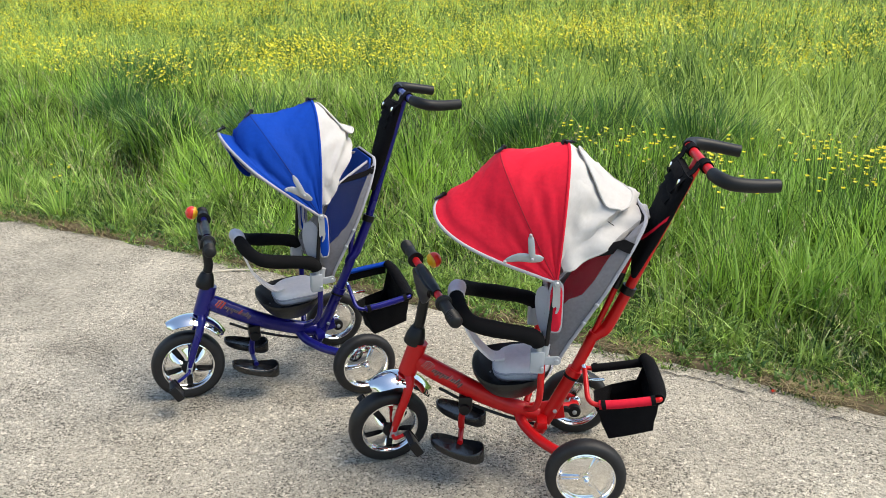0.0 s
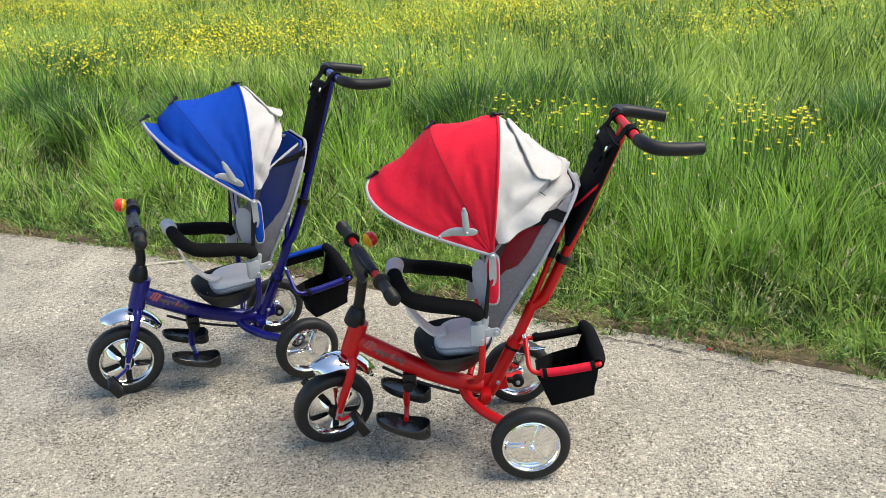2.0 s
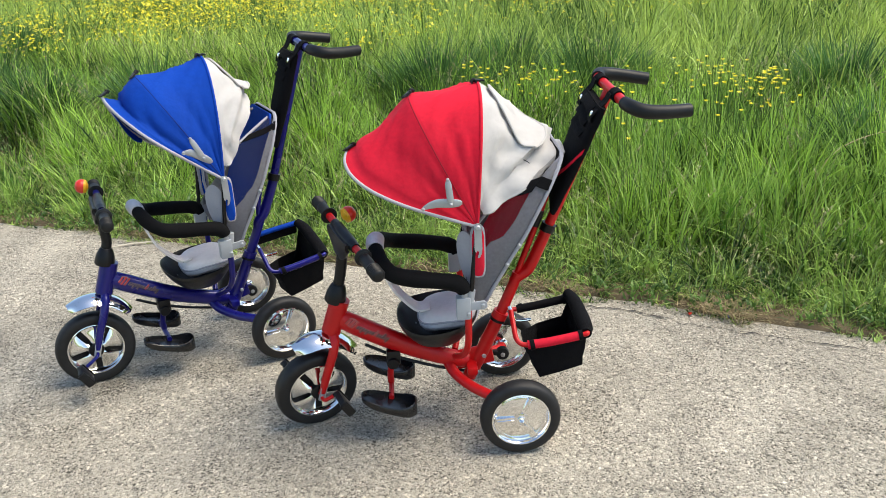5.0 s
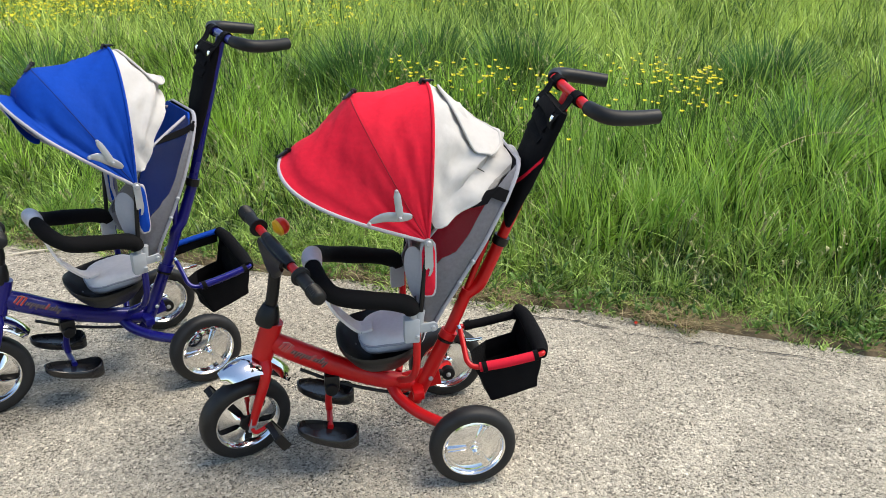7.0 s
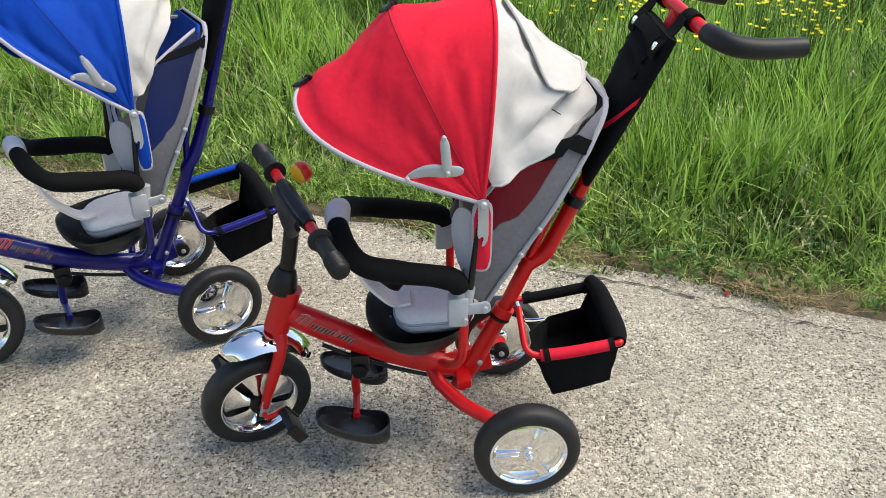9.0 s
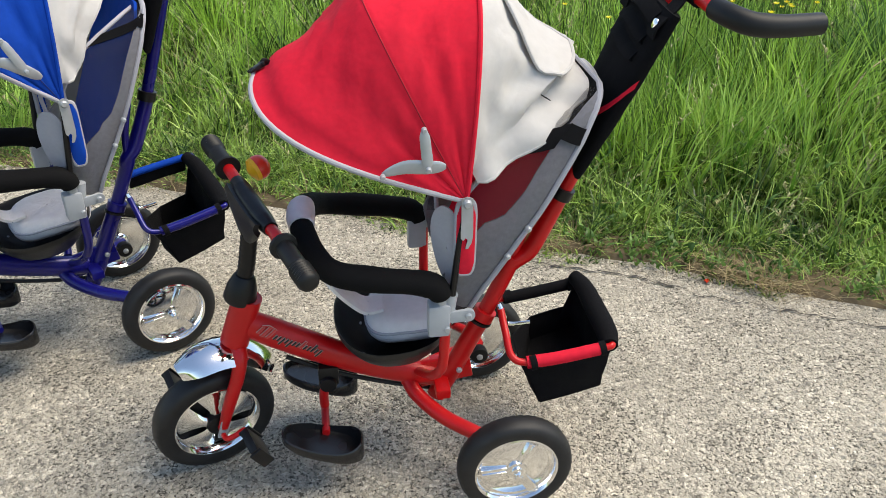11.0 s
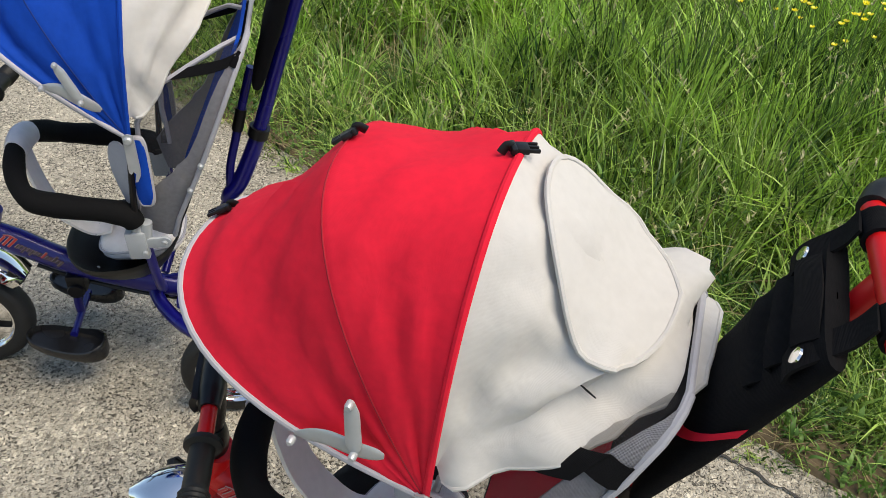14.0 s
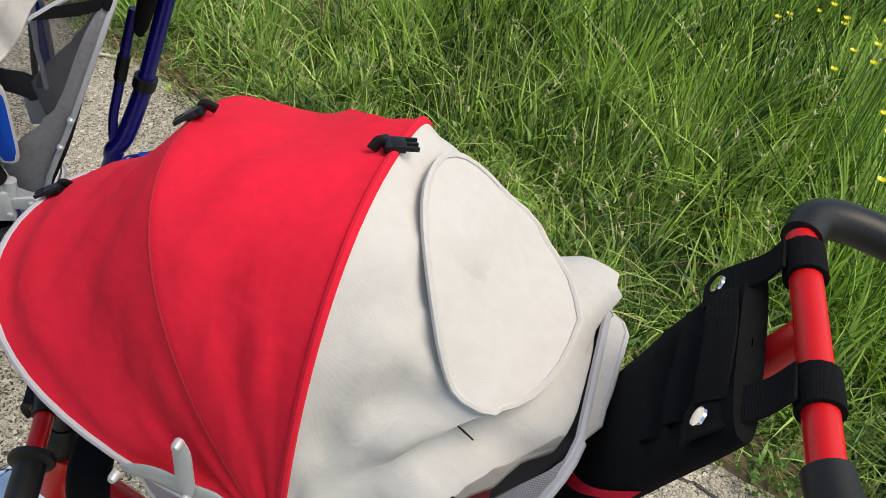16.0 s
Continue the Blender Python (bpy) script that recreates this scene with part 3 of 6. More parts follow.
    for _ in range(6):
        calm_back = [[(calm_back[max(k - 1, 0)][i] + calm_back[min(k + 1, steps)][i] + calm_back[k][max(i - 1, 0)] + calm_back[k][min(i + 1, n)]) / 4 for i in range(n + 1)] for k in range(steps + 1)]

    rim = []
    for ring in range(7):
        r = ring / 6
        row = []
        for j in range(37):
            a = 2 * math.pi * j / 36
            u = fu + du * r * math.cos(a) * (1 + 0.18 * math.sin(a))
            v = fv + dv * r * math.sin(a) * (1 + c["flap_taper"] * math.cos(a)) - c["flap_lean"] * r * math.cos(a)
            q = on_hood(calm_back, u, v)
            under = on_hood(back, u, v)
            q += (q - centre).normalized() * (max(0.0, (under - centre).length - (q - centre).length + 0.003 - 0.010) + 0.010 + 0.004 * r * r + c["flap_lift"] * r * r * max(0.0, math.sin(a)) + 0.002 * fuzz(q.x * 20, q.y * 20))
            row.append(q)
        rows.append(row)
        rim = row
    sheet(bm, rows, 0.002)
    flap = part("window_flap", bm, M_WHITE, rear_hood, "egg-shaped off-white flap", sharp=60)
    bm = bmesh.new()
    tube(bm, rim, 0.0032, 6, smooth=False, caps=False)
    part("flap_binding", bm, M_WHITE, flap)
    # buckles on the ribs
    for k, (tip, ex, b) in enumerate(c["ribs"]):
        q = rib_point(pivot, tip, math.pi / 2, ex, w, b)
        out = (q - centre).normalized()
        if k == 0:
            out, q = Vector((-0.45, 0, 0.9)).normalized(), q + Vector((0.008, 0, 0.006))
        m = look(q + out * 0.006, q - out) @ Matrix.Rotation(0.5, 4, "Z")
        bm = bmesh.new()
        box(bm, (0.015, 0.013, 0.007), m, 0.002)
        box(bm, (0.018, 0.006, 0.008), m @ Matrix.Translation((0, 0.009, 0)), 0.002)
        tube(bm, [m @ Vector((0, 0.010, 0.001)), m @ Vector((0.001, 0.015, 0.002)), m @ Vector((0, 0.020, -0.006))], 0.005, 8, flat=0.35)
        for dx in (-0.0062, 0, 0.0062):
            box(bm, (0.0026, 0.011, 0.004), m @ Matrix.Translation((dx, -0.011, 0.001)), 0.0008)
        part("buckle", bm, M_PLASTIC, hood, "black plastic buckle")
    # folding strut on each side
    for side in (1, -1):
        a, b, mid, up = [Vector((q[0], q[1] * side, q[2])) for q in c["strut"]]
        bm = bmesh.new()
        tube(bm, [a, a.lerp(mid, 0.5) + Vector((0, 0, 0.006)), mid, b], [0.003, 0.0066, 0.0085, 0.0098, 0.0108, 0.0115, 0.0118, 0.0118, 0.0115, 0.0112, 0.0106, 0.0100, 0.0085, 0.0040], 12, flat=0.25, steps=5)
        strut = part("canopy_strut", bm, M_STEEL, top, "grey metal folding strut")
        bm = bmesh.new()
        off = Vector((0, -0.006 * side, 0))
        tube(bm, [mid + off, mid.lerp(up, 0.5) + off, up + off], [0.004, 0.0086, 0.0090, 0.0088, 0.0086, 0.0086, 0.0080, 0.004], 10, flat=0.35)
        part("link", bm, M_STEEL, strut)
        for q in (a, mid, up):
            bm = bmesh.new()
            lathe(bm, [(0.0045, 0.0), (0.0045, 0.006), (0.003, 0.009)], 10, Matrix.Translation(q + off) @ Matrix.Rotation(math.pi * (side > 0), 4, "X"))
            part("rivet", bm, M_STEEL, strut)
    # post, plate and side pad below the pivot
    for side in (-1, 1):
        y = 0.163 * side
        px, pz = pivot
        bm = bmesh.new()
        tube(bm, [(px, y * 0.985, pz), (px - 0.010, y * 0.98, 0.57), (px - 0.019, y * 0.965, 0.475)], 0.0062, 10)
        part("canopy_post", bm, M_PLASTIC, top, "thin black canopy post")
        # flat steel plate with a hooked end
        edge = [(-0.0095, 0.008), (0.0, 0.0115), (0.0095, 0.008), (0.0105, -0.030), (0.0112, -0.058), (0.0095, -0.072), (0.004, -0.083), (-0.001, -0.084), (0.001, -0.075), (0.0030, -0.067), (-0.001, -0.063), (-0.005, -0.068), (-0.0085, -0.064), (-0.0090, -0.056), (-0.0085, -0.030)]
        bm = bmesh.new()
        faces = []
        for dy in (-0.0014, 0.0014):
            faces.append([bm.verts.new((px + ex, y * 1.04 + dy, pz + ez)) for ex, ez in edge])
        bm.faces.new(faces[0]), bm.faces.new(faces[1][::-1])
        for k in range(len(edge)):
            bm.faces.new((faces[0][k], faces[1][k], faces[1][(k + 1) % len(edge)], faces[0][(k + 1) % len(edge)]))
        plate = part("hook_plate", bm, M_STEEL, top, "grey metal hook plate")
        bm = bmesh.new()
        lathe(bm, [(0.0075, 0.0), (0.0075, 0.004), (0.005, 0.007)], 14, Matrix.Translation((px, y * 1.045, pz)) @ Matrix.Rotation(math.pi * (side < 0), 4, "X"))
        part("rivet", bm, M_STEEL, plate)
        # quilted pad with a bound edge
        pw = c["pad"]
        cx, cz = px + 0.001 + pw[0], pz - 0.072
        out = []
        for k in range(33):
            a = 2 * math.pi * k / 32
            ca, sa = math.cos(a), math.sin(a)
            out.append(Vector((cx + pw[1] * math.copysign(abs(ca) ** 0.45, ca), y * 0.955, cz + 0.068 * math.copysign(abs(sa) ** 0.35, sa))))
        bm = bmesh.new()
        mid = Vector((cx, y * 0.955, cz))
        sheet(bm, [[mid.lerp(q, r) + Vector((0, (1 - r * r) * 0.006 * side, 0)) for q in out] for r in (0.02, 0.4, 0.75, 1.0)], 0.005)
        pad = part("side_pad", bm, cloth, top, cloth_word + " cloth side pad with grey binding")
        bm = bmesh.new()
        tube(bm, out, 0.0056, 8, smooth=False, caps=False)
        part("pad_binding", bm, M_PIPING, pad)
        # grey leaf of the pad that folds inwards
        if side < 0:
            leaf = []
            for k in range(29):
                a = 2 * math.pi * k / 28
                ca, sa = math.cos(a), math.sin(a)
                leaf.append(Vector((px - 0.024 - 0.006 * sa + pw[2] * ca * (1 + 0.25 * sa), y * (0.80 + 0.10 * ca), pz - 0.098 + 0.076 * sa)))
            bm = bmesh.new()
            mid = Vector((px - 0.024, y * 0.80, pz - 0.098))
            sheet(bm, [[mid.lerp(q, r) + Vector((0, (1 - r * r) * 0.006 * side, 0)) for q in leaf] for r in (0.02, 0.5, 0.85, 1.0)], 0.004)
            part("pad_leaf", bm, M_PIPING, pad, "grey mesh leaf of the side pad")


def make_seat_back(top, cloth, cloth_word, slant, mesh, brim, reach, wings):
    def spine(s):
        return Vector((-0.080 + slant * s, 0, 0.42 + 0.40 * s))

    def section(s, off):
        w = float(np.interp(s, (0, 0.25, 0.55, 0.8, 0.93, 0.98, 1.0), (0.118, 0.142, 0.155, 0.148, 0.124, 0.104, 0.080))) - off
        wing = float(np.interp(s, (0, 0.12, 0.3, 0.40, 0.45, 0.57, 0.70, 0.80, 0.93, 1.0), (0.045, 0.085, 0.085, 0.075, 0.054, 0.046, 0.046, 0.042, 0.022, 0.0)))
        wing *= 1 - (1 - wings) * min(1, max(0, (s - 0.15) / 0.2))
        c = spine(s)
        fwd = Vector((-0.92, 0, 0.40))
        row = []
        for u, (a, b) in enumerate(((-1, 1), (-1.02, 0.66), (-1.02, 0.33), (-0.98, 0.08), (-0.80, -0.06), (-0.45, -0.10), (0, -0.12), (0.45, -0.10), (0.80, -0.06), (0.98, 0.08), (1.02, 0.33), (1.02, 0.66), (1, 1))):
            row.append(c + Vector((0, a * w, 0)) + fwd * (b * wing + off * 0.8))
        return row

    ss = [0, 0.06, 0.12, 0.2, 0.3, 0.36, 0.40, 0.43, 0.46, 0.52, 0.58, 0.65, 0.74, 0.82, 0.88, 0.93, 0.965, 0.985, 1.0]
    bm = bmesh.new()
    sheet(bm, [section(s, 0)[3:10] for s in ss], 0.004)
    shell = part("backrest", bm, M_BLACKCLOTH, top, "padded backrest, black behind, with grey mesh sides", sharp=60)
    for k in (0, 9):
        bm = bmesh.new()
        sheet(bm, [section(s, 0)[k:k + 4] for s in ss], 0.004)
        part("side_panel", bm, mesh, shell, "grey mesh side of the backrest", sharp=60)
    bm = bmesh.new()
    sheet(bm, [section(s, 0.010)[2:11] if cloth_word == "red" else section(s, 0.010)[3:10] for s in ss[1:reach]], 0.006)
    part("lining", bm, cloth, shell, cloth_word + " cloth lining of the backrest", sharp=60)
    # open netting between the shell and the front edge on each side
    s_in = (0.10, 0.35, 0.60, 0.75, 0.88, 0.95, 1.0)

    def netting(s, u, side, out=0.0):
        row = section(s, -out)
        a = row[0] if side < 0 else row[-1]
        f = Vector((float(np.interp(s, s_in, (-0.108, -0.112, -0.096, -0.050, 0.030, 0.076, 0.110))) + (slant - 0.205) * s * s, a.y * 0.86, float(np.interp(s, s_in, (0.500, 0.575, 0.640 + 0.6 * brim, 0.682 + brim, 0.738 + 0.75 * brim, 0.772 + 0.5 * brim, 0.806)))))
        return a.lerp(f, u) + Vector((0, 0.006 * math.sin(math.pi * u) * math.sin(math.pi * s) * side, 0))

    fine = [0.10 + 0.9 * k / 18 for k in range(19)]
    rise = 0.0 if cloth_word == "red" else 0.09
    for side in (-1, 1):
        bm = bmesh.new()
        sheet(bm, [[netting(s, u, side) for u in (0, 0.2, 0.4, 0.6, 0.8, 1.0)] for s in fine])
        net = part("side_netting", bm, M_NETTING if cloth_word == "red" else M_DENSENETTING, shell, "dark see-through netting", sharp=60)
        bm = bmesh.new()
        tube(bm, [netting(s, 1.0, side) for s in fine if s < 0.72 or cloth_word != "red"], 0.0046, 8, smooth=False)
        part("edge_binding", bm, M_PIPING, net, "light grey edge binding")
        bm = bmesh.new()
        sheet(bm, [[netting(s + rise * (1 - u), u, side, 0.003) for u in (0, 0.12, 0.25, 0.38, 1.0 if cloth_word == "red" else 0.97)] for s in ((0.76, 0.81, 0.86) if cloth_word == "red" else (0.79, 0.82, 0.85))], 0.002)
        part("webbing", bm, M_BLACKCLOTH, net)
    bm = bmesh.new()
    tube(bm, [section(s, 0)[3] for s in ss[-5:]] + [section(s, 0)[-4] for s in ss[:-6:-1]], 0.0045, 8, smooth=False)
    part("edge_binding", bm, M_PIPING, shell, "light grey edge binding")
    for k in (3, -4):
        bm = bmesh.new()
        tube(bm, [section(s, -0.002)[k] for s in ss], 0.0048, 8, smooth=False)
        part("seam_binding", bm, M_PIPING, shell)
    # dark band round the top of the wings, and bolts
    bm = bmesh.new()
    sheet(bm, [section(s + rise, -0.003) for s in (0.80, 0.83, 0.86)], 0.002)
    part("webbing", bm, M_BLACKCLOTH, shell, "black webbing round the backrest")
    for side in (-1, 1):
        for s in (0.44, 0.30):
            q = section(s, 0)[3 if side < 0 else 9]
            bm = bmesh.new()
            lathe(bm, [(0.006, 0.0), (0.0055, 0.006), (0.003, 0.009)], 10, Matrix.Translation(q + Vector((0, 0.003 * side, 0))) @ Matrix.Rotation(math.pi * (side < 0), 4, "X"))
            part("bolt", bm, M_STEEL, shell)


def make_seat(top):
    # a moulded tub: underside, rolled rim, inner bowl
    bm = bmesh.new()
    rings = []
    cx, lx, wy = -0.208, 0.112, 0.132
    for r, lift in [(0.25, 0), (0.50, 0), (0.66, 0), (0.80, 0), (0.90, 0), (0.97, 0), (1.01, 0.001), (1.025, 0.006), (1.02, 0.012), (0.995, 0.014), (0.965, 0.010), (0.90, 0.010), (0.80, 0.010), (0.62, 0.010), (0.40, 0.010), (0.15, 0.010)]:
        row = []
        for k in range(44):
            a = 2 * math.pi * k / 44
            ca, sa = math.cos(a), math.sin(a)
            x = cx + lx * r * math.copysign(abs(ca) ** 0.82, ca)
            y = wy * r * math.copysign(abs(sa) ** 0.82, sa)
            rise = 0.262 + (0.070 + 0.020 * ca + 0.024 * (ca < 0) * ca * ca) * max(0, (r - 0.42) / 0.6) ** 1.6
            row.append(bm.verts.new((x, y, rise + lift)))
        rings.append(row)
    for a, b in zip(rings, rings[1:]):
        for k in range(44):
            bm.faces.new((a[k], a[(k + 1) % 44], b[(k + 1) % 44], b[k]))
    bm.faces.new(rings[0]), bm.faces.new(rings[-1])
    seat = part("seat", bm, M_SEATPLASTIC, top, "black moulded plastic seat tub with a rolled rim", sharp=60)
    for y in (-0.05, 0.05):
        bm = bmesh.new()
        lathe(bm, [(0.005, 0.0), (0.005, 0.003), (0.003, 0.0045)], 10, Matrix.Translation((-0.272, y, 0.283)) @ Matrix.Rotation(radians(90), 4, "X"))
        part("bolt", bm, M_STEEL, seat)
    # puffy pad: rounded in outline, pulled in at its bound edge
    bm = bmesh.new()
    rows, seam = [], []
    for r, z in ((0.02, 0.366), (0.30, 0.368), (0.60, 0.367), (0.82, 0.361), (0.94, 0.352), (1.00, 0.339), (0.985, 0.324), (0.90, 0.314), (0.5, 0.310)):
        row = []
        for k in range(41):
            a = 2 * math.pi * k / 40
            ca, sa = math.cos(a), math.sin(a)
            x = -0.176 + 0.086 * r * math.copysign(abs(ca) ** 0.72, ca)
            y = 0.008 + 0.088 * r * math.copysign(abs(sa) ** 0.72, sa)
            row.append(Vector((x, y, z + 0.010 * r * r * sa * sa + 0.008 * ca * r + 0.003 * fuzz(x * 28, y * 28))))
        rows.append(row)
        if r == 1.00:
            seam = row
    sheet(bm, rows)
    cushion = part("seat_cushion", bm, M_GREYCLOTH, top, "light grey padded seat cushion", sharp=75)
    bm = bmesh.new()
    tube(bm, seam, 0.0030, 8, smooth=False, caps=False)
    part("cushion_binding", bm, M_PIPING, cushion)
    # strap from the bar to the cushion
    bm = bmesh.new()
    line = smooth_line([(-0.370, 0.0, 0.552), (-0.356, -0.010, 0.500), (-0.331, -0.016, 0.440), (-0.293, -0.014, 0.391), (-0.262, -0.008, 0.364), (-0.228, -0.004, 0.366)], 6)
    sheet(bm, [[q + Vector((0, d, 0.003 * math.cos(d * 60))) for d in (-0.027, -0.014, 0, 0.014, 0.027)] for q in line], 0.007)
    strap = part("crotch_strap", bm, M_GREYCLOTH, top, "light grey cloth crotch strap")
    bm = bmesh.new()
    tube(bm, [(-0.258, -0.036, 0.365), (-0.256, -0.008, 0.371), (-0.258, 0.020, 0.368)], 0.0016, 6)
    part("strap_seam", bm, M_PIPING, strap)


def make_arm_ring(top):
    near = [(-0.140, -0.152, 0.440), (-0.139, -0.155, 0.474), (-0.152, -0.157, 0.499), (-0.190, -0.157, 0.511), (-0.250, -0.156, 0.520), (-0.315, -0.146, 0.531), (-0.350, -0.108, 0.546), (-0.366, -0.052, 0.562), (-0.369, 0.0, 0.566)]
    far = [(x, -y, z - 0.022 * min(1, -y / 0.15)) for x, y, z in near[-2::-1]]
    pts = smooth_line(near + far, 5)
    bm = bmesh.new()
    tube(bm, pts, 0.0105, 12, smooth=False)
    core = part("safety_bar", bm, M_STEEL, top, "safety bar round the seat")
    mid = len(pts) // 2
    for lo, hi in ((6, mid - 3), (mid + 4, len(pts) - 6)):
        bm = bmesh.new()
        span = pts[lo:hi]
        tube(bm, span, [0.0195] + [0.0222 + 0.0012 * math.sin(k * 1.9) for k in range(9)] + [0.0205], 16, smooth=False)
        part("foam_sleeve", bm, M_FOAM, core, "black foam sleeve")
    bm = bmesh.new()
    tube(bm, pts[mid - 4:mid + 6], [0.0225, 0.0252, 0.0258, 0.0252, 0.0225], 16, smooth=False)
    part("bar_cover", bm, M_GREYCLOTH, core, "light grey cloth cover on the bar")


def make_frame(top, paint, word):
    bm = bmesh.new()
    tube(bm, [(-0.500, 0, 0.352), (-0.44, 0, 0.316), (-0.36, 0, 0.272), (-0.28, 0, 0.232), (-0.20, 0, 0.200), (-0.125, 0, 0.178)], [0.027, 0.030, 0.030, 0.028, 0.026, 0.024], 20, flat=0.82)
    tube(bm, [(-0.513, 0, 0.302), (-0.478, 0, 0.402)], 0.0275, 20, smooth=False)
    frame_tube = part("frame", bm, paint, top, word + " painted steel main tube")
    bm = bmesh.new()
    for side in (-1, 1):
        tube(bm, [(-0.185, 0.0, 0.182), (-0.165, 0.035 * side, 0.158), (-0.120, 0.085 * side, 0.140), (-0.065, 0.125 * side, 0.128), (-0.020, 0.155 * side, 0.116), (0.0, 0.182 * side, 0.110)], 0.0152, 14)
    part("rear_yoke", bm, paint, top, word + " curved rear fork tubes")
    bm = bmesh.new()
    tube(bm, [(-0.122, 0, 0.124), (-0.086, 0, 0.197), (-0.050, 0, 0.275), (-0.026, 0, 0.326)], [0.0200, 0.0205, 0.0195, 0.0185], 20, flat=0.85)
    tube(bm, [(-0.033, 0, 0.312), (-0.024, 0, 0.331)], 0.0225, 18, smooth=False)
    post = part("rear_post", bm, paint, top, word + " steel post that carries backrest and handle")
    bm = bmesh.new()
    fore = 0.0 if word == "red" else -0.018
    tube(bm, [(-0.030, 0, 0.318), (-0.006, 0, 0.374), (0.016, 0, 0.428), (0.024, 0, 0.450)], 0.0158, 16)
    # welded lug that sets the handle back from the backrest
    tube(bm, [(0.010, 0, 0.424), (0.026 + fore / 2, 0, 0.440), (0.048 + fore, 0, 0.456), (0.060 + fore, -0.001, 0.474), (0.080 + fore, -0.003, 0.520), (0.104 + fore, -0.006, 0.580)], [0.0150, 0.0165, 0.0175, 0.0172, 0.0165, 0.0160], 16)
    part("upper_post", bm, paint, post)
    bm = bmesh.new()
    tube(bm, [(0.018, 0, 0.440), (0.042 + fore, 0, 0.505), (0.066 + 1.4 * fore, 0, 0.570), (0.094 + 1.8 * fore, 0, 0.650), (0.118 + 2 * fore, 0, 0.72)], 0.0085, 12)
    part("back_stay", bm, paint, post)
    bm = bmesh.new()
    tube(bm, [(0.072 + 1.5 * fore, 0, 0.588), (0.088 + 1.7 * fore, 0, 0.634)], 0.0110, 12, smooth=False)
    part("stay_sleeve", bm, M_PLASTIC, post, "black sleeve on the thin stay")
    bm = bmesh.new()
    tube(bm, [(-0.036, 0, 0.305), (-0.034, 0, 0.310)], 0.0240, 18, smooth=False)
    part("post_seal", bm, M_PLASTIC, post, "thin black ring")
    for x0, z0 in ((-0.100, 0.150), (-0.078, 0.200)):
        bm = bmesh.new()
        lathe(bm, [(0.0065, 0.0), (0.0065, 0.004), (0.004, 0.006)], 6, Matrix.Translation((x0, -0.018, z0)) @ Matrix.Rotation(math.pi, 4, "X"))
        part("bolt", bm, M_STEEL, post)
    for side in (-1, 1):
        bm = bmesh.new()
        tube(bm, [(-0.130, 0.149 * side, 0.445), (-0.130, 0.144 * side, 0.36), (-0.132, 0.128 * side, 0.298), (-0.142, 0.082 * side, 0.245), (-0.160, 0.020 * side, 0.205)], 0.0095, 12)
        part("seat_stay", bm, paint, top)
        bm = bmesh.new()
        box(bm, (0.038, 0.030, 0.064), Matrix.Translation((-0.143, 0.153 * side, 0.431)), 0.005)
        tube(bm, [(-0.126, 0.152 * side, 0.445), (-0.121, 0.153 * side, 0.480)], 0.0115, 14, smooth=False)
        box(bm, (0.048, 0.007, 0.024), pose(-0.112, 0.160 * side, 0.436, 0, -4, 0), 0.003)
        lathe(bm, [(0.012, -0.004), (0.012, 0.004)], 16, Matrix.Translation((-0.092, 0.160 * side, 0.4375)))
        clamp = part("clamp", bm, M_GREYPLASTIC, top, "grey plastic clamp holding the safety bar")
        for q in ((-0.130, 0.168, 0.416), (-0.092, 0.164, 0.4375)):
            bm = bmesh.new()
            lathe(bm, [(0.006, 0.0), (0.006, 0.003), (0.004, 0.005)], 10, Matrix.Translation((q[0], q[1] * side, q[2])) @ Matrix.Rotation(math.pi * (side < 0), 4, "X"))
            part("bolt", bm, M_STEEL, clamp)
    bm = bmesh.new()
    box(bm, (0.11, 0.012, 0.06), pose(-0.105, 0.0, 0.19, 0, -10, 0), 0.004)
    box(bm, (0.03, 0.12, 0.022), pose(-0.115, 0.0, 0.172, 0, 0, 0), 0.005)
    part("gusset", bm, paint, top)
    for side in (-1, 1):
        bm = bmesh.new()
        lathe(bm, [(0.012, -0.012), (0.019, -0.010), (0.0205, 0.0), (0.019, 0.010), (0.012, 0.012)], 20, Matrix.Translation((-0.006, 0.130 * side, 0.118)))
        box(bm, (0.030, 0.016, 0.016), pose(-0.028, 0.128 * side, 0.122, 0, 12, 0), 0.004)
        brake = part("brake", bm, M_PLASTIC, top, "black plastic parking brake")
        bm = bmesh.new()
        lathe(bm, [(0.007, -0.002), (0.007, 0.002), (0.004, 0.004)], 12, Matrix.Translation((-0.006, 0.130 * side - 0.013, 0.118)) @ Matrix.Rotation(math.pi, 4, "X"))
        part("bolt", bm, M_STEEL, brake)
    bm = bmesh.new()
    tube(bm, [(-0.42, 0.012, 0.245), (-0.33, 0.012, 0.198), (-0.22, 0.012, 0.158), (-0.12, 0.008, 0.135)], 0.0048, 8)
    part("push_rod", bm, M_PLASTIC, top, "thin black steering rod")
    # decal on the left of the main tube: plain slanted strokes, tall red ones first, each on a pale edge
    d0, d1 = Vector((-0.458, 0.0, 0.336)), Vector((-0.342, 0.0, 0.273))
    along = (d1 - d0).normalized()
    up = Vector((-along.z, 0, along.x))
    up = up if up.z > 0 else -up
    span = (d1 - d0).length

    def stroke(points, r, mat):
        for k, (mm, rr) in enumerate(((M_DECALPALE, r + 0.0011), (mat, r))):
            bm = bmesh.new()
            line = []
            for u, v in points:
                q = d0 + along * (u * span + 0.30 * v) + up * v
                f = u if 0 <= u <= 1 else min(max(u, 0), 1)
                q.y = -(0.0252 - 0.0012 * f) * math.sqrt(max(0.2, 1 - (v / 0.034) ** 2)) - 0.0006 - 0.0005 * k
                line.append(q)
